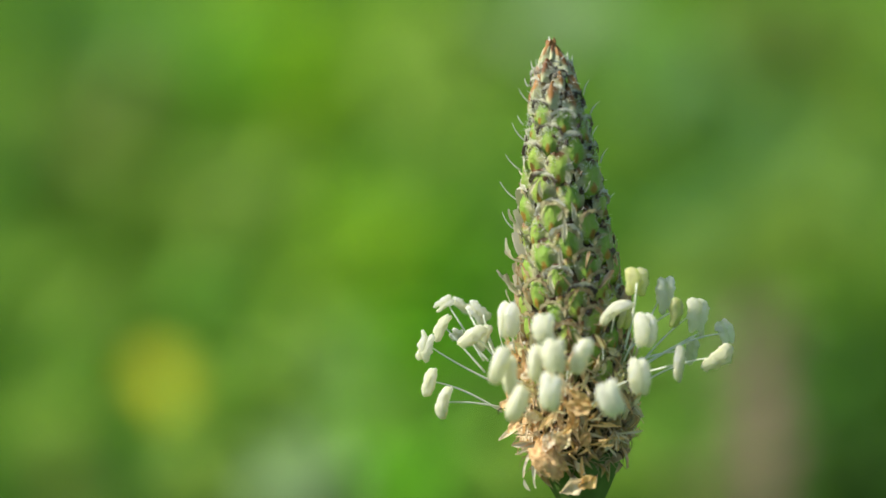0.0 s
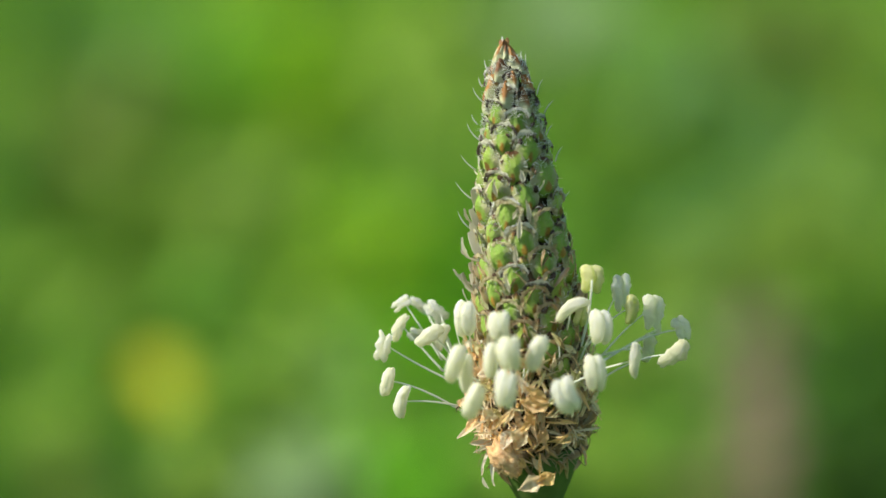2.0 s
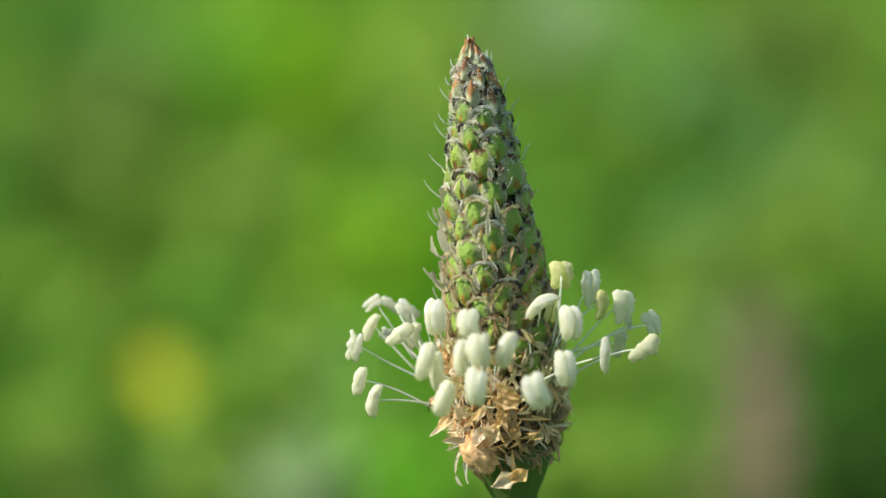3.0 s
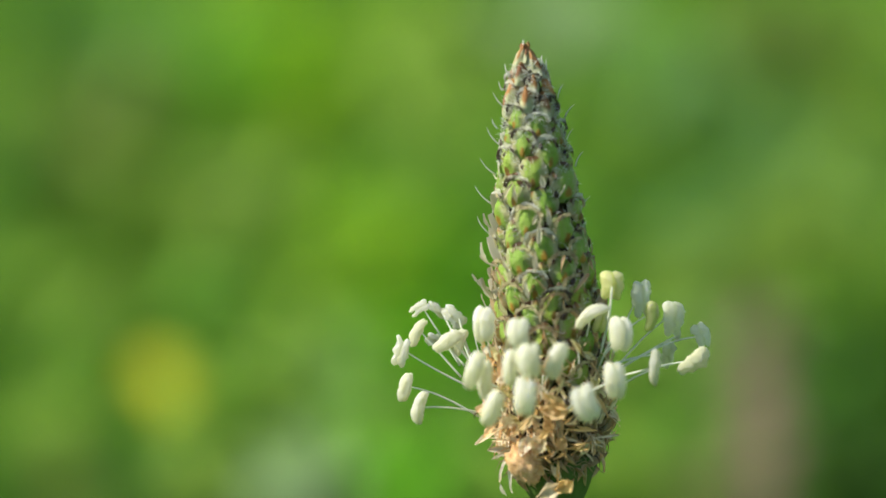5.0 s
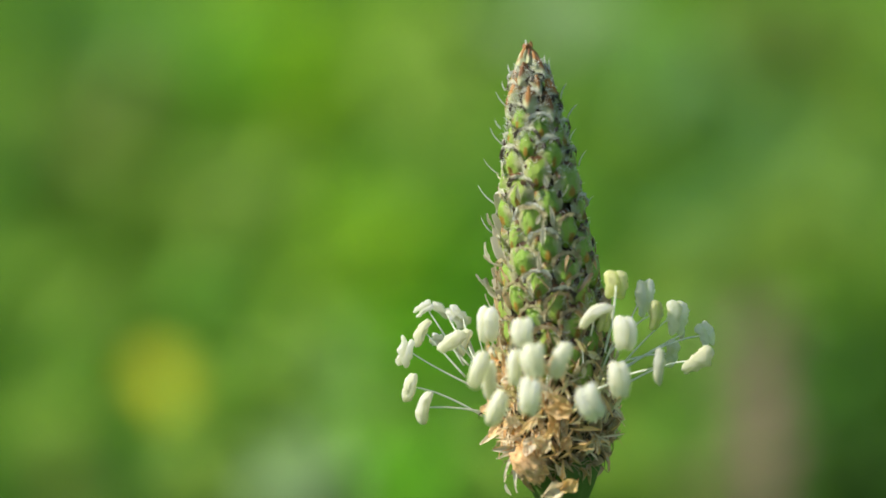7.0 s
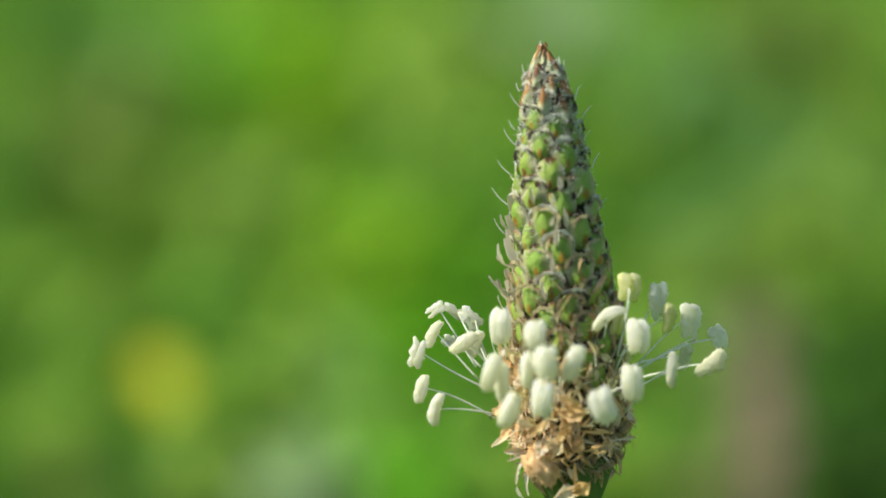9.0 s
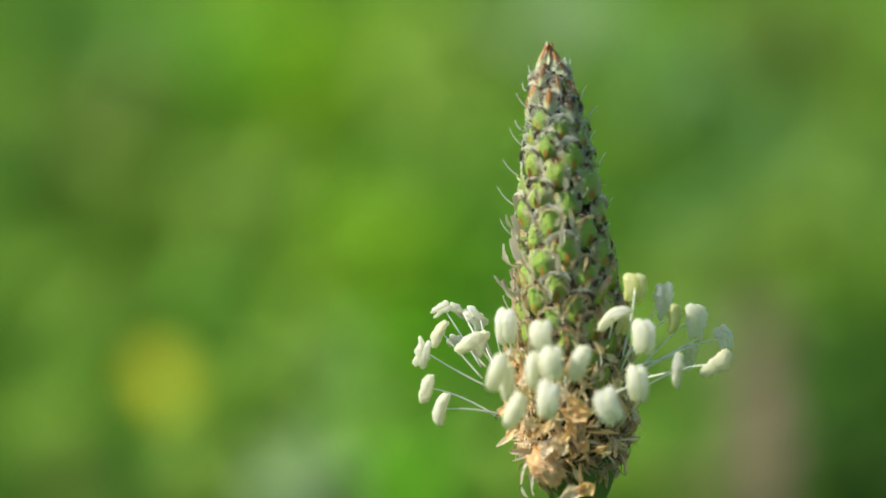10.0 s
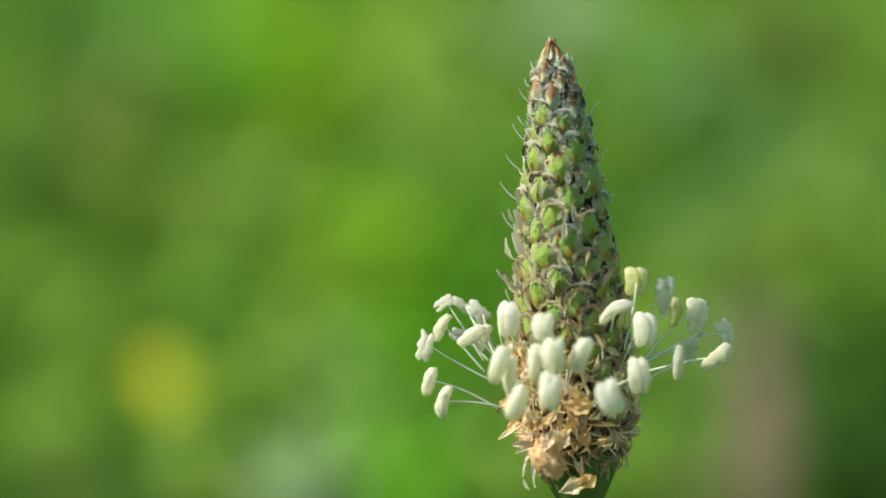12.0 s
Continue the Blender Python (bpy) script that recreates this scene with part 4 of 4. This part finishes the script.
def styles():
    style((-2.66, 0.00, 16.51), (-3.27, 0.00, 17.77), 0.48)
    style((-3.24, -0.60, 14.56), (-3.52, -0.60, 15.94), 0.44)
    style((-2.60, -0.60, 14.33), (-3.79, -0.60, 15.19), 0.33)
    style((-3.21, -0.30, 12.85), (-4.30, -0.30, 13.97), 0.52)
    style((-2.96, -0.80, 12.28), (-3.67, -0.80, 13.73), 0.74)
    style((-3.40, 0.00, 11.45), (-3.81, 0.00, 12.52), 0.33)
    style((0.69, -2.60, 16.72), (0.57, -2.60, 18.19), 0.37)
    style((0.47, -2.40, 19.30), (0.38, -2.40, 20.18), 0.41)
    style((-0.09, -3.00, 15.59), (0.10, -3.00, 17.32), 0.37)
    style((-0.37, -3.20, 14.10), (-0.32, -3.20, 15.41), 0.37)
    style((-1.18, -2.60, 18.53), (-1.28, -2.60, 19.70), 0.30)
    style((0.77, -2.60, 12.44), (1.14, -2.60, 13.62), 0.37)
    style((0.40, -3.10, 11.44), (0.32, -3.10, 12.54), 0.33)
    style((-0.88, -3.20, 12.39), (-1.05, -3.20, 13.64), 0.30)
    style((2.08, -1.50, 14.96), (2.06, -1.50, 15.76), 0.30)
    style((3.68, 0.30, 11.06), (2.94, 0.30, 12.04), 0.33)
    style((-2.06, -2.00, 18.60), (-1.33, -2.00, 19.71), 0.30)
    style((-0.38, -2.80, 17.04), (0.03, -2.80, 17.74), 0.26)
    style((-2.93, -1.50, 10.90), (-3.33, -1.50, 12.03), 0.33)
    style((1.37, -2.40, 9.25), (1.81, -2.40, 10.32), 0.33)
    style((2.29, -1.00, 9.34), (2.69, -1.00, 10.43), 0.30)
    style((-2.07, -2.40, 14.26), (-2.23, -2.40, 15.15), 0.30)
    style((-2.60, -2.40, 2.50), (-3.60, -3.00, 0.55), 0.37)
    style((-2.50, -2.50, 2.20), (-2.84, -3.00, -0.17), 0.37)
    style((-3.60, -3.00, 0.55), (-3.21, -3.00, -0.22), 0.33)
    style((-2.50, -2.50, 2.50), (-4.15, -3.00, 2.11), 0.30)
    style((-2.85, -2.60, 2.75), (-4.31, -2.60, 2.71), 0.48)
    style((2.58, -1.20, 2.11), (2.99, -1.20, 0.40), 0.30)
    style((2.43, -2.00, 3.75), (3.08, -2.00, 4.82), 0.30)


styles()


def loose_styles():
    """Shrivelled scraps of old flowers scattered over the spike."""
    rnd = random.Random(8)
    for i in range(34):
        az, z = rnd.uniform(0, 6.28), 8.0 + 18.0 * rnd.random() ** 1.4
        r = spike_radius(z) - 0.1
        a2, r2 = az + rnd.gauss(0, 0.12), r + rnd.uniform(-0.05, 0.3)
        z2 = z + rnd.uniform(0.35, 1.1)
        style((r * math.cos(az), r * math.sin(az), z), (r2 * math.cos(a2), r2 * math.sin(a2), z2), rnd.uniform(0.10, 0.26))


loose_styles()

petal_count = 0


def petal(a, b, width, crumple, mat=PETAL, point=0.6, full=0.55):
    global petal_count
    petal_count += 1
    attach("withered_petal", ribbon(a, b, width, 0.5, 0.5 + crumple, petal_count, mat, "withered_petal", 15, 11, full, point), plantain)


def petals():
    petal((0.30, -3.85, 0.36), (-1.42, -3.85, -0.32), 1.22, 0.3, PAPER, 0.95, 0.42)
    petal((-0.20, -3.98, 0.06), (0.98, -3.98, 0.60), 1.20, 0.4, AMBER, 0.7, 0.60)
    petal((0.02, -3.70, 0.30), (0.16, -3.60, 1.95), 0.26, 0.2, AMBER)
    petal((-2.90, -2.60, 2.78), (-4.28, -2.60, 2.74), 0.50, 0.3)
    petal((-3.05, -2.90, 4.15), (-5.02, -2.60, 3.05), 0.46, 0.2)
    petal((-0.85, -4.60, 5.55), (1.01, -4.60, 5.23), 1.26, 0.4)
    petal((-0.43, -4.80, 6.47), (0.94, -4.80, 5.42), 0.81, 0.4)
    petal((-1.85, -5.00, 4.23), (-1.25, -5.00, 5.17), 0.55, 0.2)
    petal((-2.59, -5.00, 3.91), (-1.44, -5.00, 5.04), 0.37, 0.2)
    petal((-1.40, -4.00, 2.36), (-0.58, -4.00, 3.77), 1.26, 0.6)
    petal((-2.12, -4.00, 2.41), (-1.49, -4.00, 3.65), 0.96, 0.6)
    petal((-0.34, -3.60, 1.65), (0.25, -3.60, 0.69), 0.52, 0.4)
    petal((-3.29, -4.00, 6.53), (-2.70, -4.00, 5.68), 0.66, 0.4)
    petal((-4.24, -3.40, 5.69), (-4.70, -3.40, 5.25), 0.66, 0.4)
    petal((-0.97, -4.40, 3.51), (-0.28, -4.40, 4.12), 0.52, 0.3)
    petal((-3.60, -3.20, 4.39), (-4.38, -3.20, 3.53), 0.66, 0.4)
    petal((-3.02, -3.00, 7.45), (-3.73, -3.00, 7.68), 0.81, 0.4)
    petal((-0.73, -4.20, 7.04), (-0.26, -4.20, 5.99), 0.59, 0.4)
    petal((-2.34, -4.20, 4.59), (-3.21, -4.20, 5.17), 0.96, 0.5)
    petal((2.26, -2.00, 3.95), (3.01, -2.00, 4.34), 0.37, 0.6)
    petal((2.59, -1.50, 3.09), (2.71, -1.50, 1.97), 0.52, 0.5)
    petal((2.72, -1.20, 1.91), (3.06, -1.20, 0.39), 0.33, 0.5)
    petal((0.07, -3.90, 2.60), (0.67, -3.90, 3.48), 0.89, 0.5)
    petal((-4.02, -3.00, 8.81), (-3.50, -3.00, 9.50), 0.52, 0.5)
    petal((-0.23, -3.60, 7.72), (0.06, -3.60, 8.80), 0.44, 0.3)
    petal((-2.30, -3.40, 7.46), (-3.41, -3.40, 7.25), 0.59, 0.4)
    petal((-0.74, -3.80, 1.17), (-1.43, -3.80, 1.77), 0.81, 0.5)
    petal((1.53, -2.90, 1.94), (2.15, -2.90, 3.01), 0.59, 0.5)
    petal((-0.05, -4.30, 3.79), (-0.53, -4.30, 4.74), 0.81, 0.5)


petals()


def withered_capsule(centre, rx, rz):
    """A crumpled papery husk."""
    verts, rows, cols = [], 22, 30
    for i in range(rows):
        p = math.pi * (i + 0.02) / (rows - 0.96)
        for j in range(cols):
            g = 2 * math.pi * j / cols
            d = Vector((math.sin(p) * math.cos(g), math.sin(p) * math.sin(g), math.cos(p)))
            fold = 1 + 0.30 * noise.noise(d * 1.9) + 0.38 * (abs(noise.noise(d * 3.3 + Vector((3, 1, 2)))) - 0.25) + 0.12 * noise.noise(d * 8)
            verts.append(on_head(*centre) + Vector((d.x * rx - 0.40 * rx * d.z, d.y * rx * 0.7, d.z * rz)) * fold * MM)
    attach("withered_husk", mesh_of("withered_husk", verts, grid_faces(rows, cols, True), HUSK), plantain, "crumpled tan papery husk")


withered_capsule((-2.04, -3.60, 1.78), 1.05, 1.15)


def loose_petals():
    """More withered petals round the lower part of the head, thinned on its shaded flank."""
    rnd = random.Random(21)
    for i in range(270):
        az, z = rnd.uniform(0, 6.28), rnd.uniform(2.8, 8.6)
        # fewer pale petals on the shaded flank, which darkens it further
        if math.cos(az) > 0.15 and rnd.random() < 0.65:
            continue
        r = spike_radius(z) - 0.15
        a2, r2, z2 = az + rnd.uniform(-0.25, 0.25), r + rnd.uniform(0.15, 0.95), z + rnd.choice((-1, 1, 1)) * rnd.uniform(0.7, 2.0)
        if z < 4.2:
            r2, z2 = r + 0.35 * (r2 - r), max(1.7, z2)
        petal((r * math.cos(az), r * math.sin(az), z), (r2 * math.cos(a2), r2 * math.sin(a2), z2), rnd.uniform(0.24, 0.55), rnd.uniform(0.2, 0.8), point=1.1, full=0.35)


loose_petals()


def slivers():
    """Narrow cream lobes that stick out between the petals, thinned on the shaded flank."""
    rnd = random.Random(33)
    for i in range(90):
        az, z = rnd.uniform(0, 6.28), rnd.uniform(2.6, 8.5)
        # thinned here too, to keep the shaded flank dark
        if math.cos(az) > 0.15 and rnd.random() < 0.6:
            continue
        r = spike_radius(z) - 0.05
        a2, r2, z2 = az + rnd.gauss(0, 0.3), r + rnd.uniform(0.15, 0.8), z + rnd.uniform(-1.6, 1.6)
        if z < 4.2:
            z2 = max(1.7, z2)
        petal((r * math.cos(az), r * math.sin(az), z), (r2 * math.cos(a2), r2 * math.sin(a2), z2), rnd.uniform(0.18, 0.38), 0.3, point=1.2, full=0.3)


slivers()


def pale_lobes():
    """Fresh pale yellow lobes and empty filaments among the anthers."""
    rnd = random.Random(44)
    for i in range(110):
        az, z = rnd.uniform(0, 6.28), rnd.uniform(4.0, 8.8)
        r = spike_radius(z)
        a2, r2, z2 = az + rnd.gauss(0, 0.2), r + rnd.uniform(0.1, 0.9), z + rnd.uniform(-1.2, 1.8)
        petal((r * math.cos(az), r * math.sin(az), z), (r2 * math.cos(a2), r2 * math.sin(a2), z2), rnd.uniform(0.22, 0.6), 0.2, PALE)
    # narrow straws that stand out from the shaded and the sunny front
    for i in range(120):
        az, z = rnd.uniform(3.3, 6.2), rnd.uniform(1.8, 7.6)
        r = spike_radius(z)
        a2, r2, z2 = az + rnd.gauss(0, 0.3), r + rnd.uniform(0.3, 1.1), z + rnd.uniform(-1.1, 1.1)
        petal((r * math.cos(az), r * math.sin(az), z), (r2 * math.cos(a2), r2 * math.sin(a2), z2), rnd.uniform(0.09, 0.24), 0.2, PALE if z + rnd.gauss(0, 0.8) > 5.0 else rnd.choice((AMBER, PAPER)))
    for i in range(12):
        az, z = rnd.uniform(0, 6.28), rnd.uniform(4.5, 8.5)
        r = spike_radius(z) - 0.1
        start = on_head(r * math.cos(az), r * math.sin(az), z)
        a2, r2 = az + rnd.gauss(0, 0.15), r + rnd.uniform(0.4, 1.6)
        end = on_head(r2 * math.cos(a2), r2 * math.sin(a2), z + rnd.uniform(1.0, 3.6))
        v, f = tube(arc(start, end, Vector((math.cos(az), math.sin(az), -0.3)) * 0.25 * MM, 8), [(0.055 - 0.004 * k) * MM for k in range(8)], 6)
        attach("filament", mesh_of("filament", v, f, FILAMENT), plantain, "bare pale filament")


pale_lobes()


# ---- what moves ----
def motions():
    """The plantain sways in the wind about its root: seconds, shift in mm sideways and up, lean and backward tilt in degrees."""
    sway = [
        (0.0, -0.20, -0.01, -4.040, 5.999),
        (0.1, -0.14, 0.11, -4.061, 6.167),
        (0.2, 0.21, 0.32, -4.513, 6.292),
        (0.3, 0.55, 0.43, -4.990, 6.251),
        (0.4, 0.61, 0.37, -5.049, 6.127),
        (0.5, 0.33, 0.11, -4.626, 5.940),
        (0.6, 0.07, 0.01, -4.165, 6.032),
        (0.7, 0.09, 0.04, -4.074, 6.145),
        (0.8, 0.45, 0.16, -4.525, 6.175),
        (0.9, 0.97, 0.37, -5.197, 6.205),
        (1.0, 1.12, 0.35, -5.321, 6.152),
        (1.1, 0.40, 0.13, -4.602, 6.241),
        (1.2, -0.23, -0.01, -3.999, 6.328),
        (1.3, -0.40, 0.02, -4.062, 6.416),
        (1.4, -0.12, 0.21, -4.777, 6.462),
        (1.5, 0.04, 0.40, -5.330, 6.507),
        (1.6, -0.01, 0.51, -5.337, 6.666),
        (1.7, -0.41, 0.34, -4.824, 6.657),
        (1.8, -0.76, 0.18, -4.386, 6.606),
        (1.9, -0.83, 0.07, -4.416, 6.430),
        (2.0, -0.67, 0.12, -4.727, 6.338),
        (2.1, -0.21, 0.50, -5.221, 6.592),
        (2.2, 0.06, 0.79, -5.456, 6.844),
        (2.3, 0.02, 0.71, -5.209, 6.806),
        (2.4, -0.11, 0.28, -4.900, 6.309),
        (2.5, -0.10, 0.04, -4.780, 5.956),
        (2.6, 0.05, 0.29, -4.903, 6.316),
        (2.7, 0.27, 0.67, -5.115, 6.820),
        (2.8, 0.57, 0.93, -5.511, 7.033),
        (2.9, 0.81, 0.73, -5.809, 6.661),
        (3.0, 0.79, 0.54, -5.733, 6.498),
        (3.1, 0.28, 0.44, -5.243, 6.547),
        (3.2, -0.12, 0.38, -4.931, 6.553),
        (3.3, -0.23, 0.26, -4.733, 6.461),
        (3.4, -0.12, 0.25, -4.887, 6.371),
        (3.5, 0.13, 0.31, -5.235, 6.279),
        (3.6, 0.21, 0.28, -5.316, 6.188),
        (3.7, 0.01, 0.18, -5.005, 6.179),
        (3.8, -0.21, 0.09, -4.646, 6.213),
        (3.9, -0.24, 0.06, -4.580, 6.205),
        (4.0, -0.03, 0.12, -4.856, 6.154),
        (4.1, 0.21, 0.20, -5.179, 6.105),
        (4.2, 0.14, 0.14, -5.064, 6.055),
        (4.3, -0.11, 0.03, -4.656, 6.088),
        (4.4, -0.26, -0.04, -4.419, 6.079),
        (4.5, -0.05, 0.01, -4.694, 6.030),
        (4.6, 0.15, 0.07, -4.970, 5.980),
        (4.7, 0.07, 0.05, -4.806, 6.013),
        (4.8, -0.16, -0.03, -4.459, 6.046),
        (4.9, -0.55, -0.23, -4.263, 5.815),
        (5.0, -0.70, -0.14, -4.364, 5.879),
        (5.1, -0.28, 0.10, -4.848, 6.015),
        (5.2, 0.13, 0.27, -5.349, 6.028),
        (5.3, 0.11, 0.21, -5.235, 5.999),
        (5.4, -0.35, -0.08, -4.480, 5.971),
        (5.5, -0.47, -0.07, -4.190, 6.109),
        (5.6, -0.09, 0.10, -4.547, 6.150),
        (5.7, 0.43, 0.29, -5.099, 6.109),
        (5.8, 0.67, 0.26, -5.257, 5.942),
        (5.9, 0.45, 0.07, -4.749, 5.859),
        (6.0, 0.06, -0.16, -4.009, 5.779),
        (6.1, -0.06, -0.24, -3.838, 5.760),
        (6.2, 0.22, -0.12, -4.199, 5.828),
        (6.3, 0.62, 0.08, -4.733, 5.936),
        (6.4, 0.75, 0.14, -4.885, 6.004),
        (6.5, 0.60, 0.04, -4.649, 5.988),
        (6.6, 0.31, -0.08, -4.268, 5.997),
        (6.7, 0.16, -0.15, -4.079, 5.965),
        (6.8, 0.30, -0.11, -4.285, 5.975),
        (6.9, 0.48, -0.08, -4.590, 5.901),
        (7.0, 0.50, -0.06, -4.642, 5.913),
        (7.1, 0.33, -0.02, -4.383, 6.070),
        (7.2, 0.07, -0.11, -4.035, 6.062),
        (7.3, 0.05, -0.14, -4.030, 6.013),
        (7.4, 0.19, -0.11, -4.246, 5.964),
        (7.5, 0.33, -0.07, -4.486, 5.915),
        (7.6, 0.33, -0.09, -4.505, 5.866),
        (7.7, 0.15, -0.14, -4.282, 5.858),
        (7.8, -0.01, -0.17, -4.057, 5.892),
        (7.9, -0.03, -0.17, -4.053, 5.884),
        (8.0, 0.08, -0.15, -4.243, 5.834),
        (8.1, 0.19, -0.13, -4.410, 5.785),
        (8.2, 0.15, -0.14, -4.382, 5.777),
        (8.3, 0.02, -0.16, -4.206, 5.810),
        (8.4, -0.08, -0.16, -4.080, 5.844),
        (8.5, -0.08, -0.14, -4.099, 5.836),
        (8.6, -0.01, -0.11, -4.217, 5.828),
        (8.7, 0.00, -0.07, -4.250, 5.861),
        (8.8, -0.04, -0.04, -4.185, 5.935),
        (8.9, -0.08, -0.15, -4.181, 5.760),
        (9.0, -0.07, -0.18, -4.236, 5.672),
        (9.1, -0.05, -0.07, -4.238, 5.835),
        (9.2, -0.09, -0.06, -4.175, 5.876),
        (9.3, -0.13, -0.13, -4.125, 5.793),
        (9.4, -0.15, -0.14, -4.100, 5.792),
        (9.5, -0.17, -0.22, -4.087, 5.670),
        (9.6, -0.16, -0.11, -4.084, 5.832),
        (9.7, -0.14, -0.05, -4.117, 5.915),
        (9.8, -0.12, -0.01, -4.151, 5.955),
        (9.9, -0.10, -0.11, -4.196, 5.788),
        (10.0, -0.20, -0.22, -4.094, 5.665),
        (10.1, -0.22, -0.17, -3.977, 5.810),
        (10.2, -0.14, -0.14, -3.995, 5.874),
        (10.3, 0.03, -0.10, -4.174, 5.896),
        (10.4, 0.19, -0.14, -4.352, 5.794),
        (10.5, 0.21, -0.19, -4.307, 5.779),
        (10.6, 0.02, -0.20, -4.077, 5.844),
        (10.7, -0.08, -0.20, -3.955, 5.872),
        (10.8, -0.05, -0.19, -4.044, 5.858),
        (10.9, 0.09, -0.15, -4.279, 5.802),
        (11.0, 0.15, -0.11, -4.414, 5.790),
        (11.1, 0.13, -0.11, -4.327, 5.828),
        (11.2, 0.00, -0.22, -4.127, 5.741),
        (11.3, 0.02, -0.12, -4.086, 5.906),
        (11.4, 0.05, -0.24, -4.119, 5.696),
        (11.5, 0.12, -0.17, -4.177, 5.779),
        (11.6, -0.02, -0.17, -4.086, 5.840),
        (11.7, -0.17, -0.17, -4.007, 5.902),
        (11.8, -0.29, -0.23, -3.988, 5.839),
        (11.9, -0.37, -0.15, -3.970, 5.985),
        (12.0, -0.46, -0.07, -3.964, 6.131),
    ]
    rows = []
    for t, x, z, lean, tilt in sway:
        rows.append((t, Matrix.Translation((ROOT[0] + x * MM, ROOT[1], z * MM)) @ pose(0, 0, 0, -tilt) @ pose(0, 0, 0, 0, lean)))
    walk(plantain, rows)


motions()
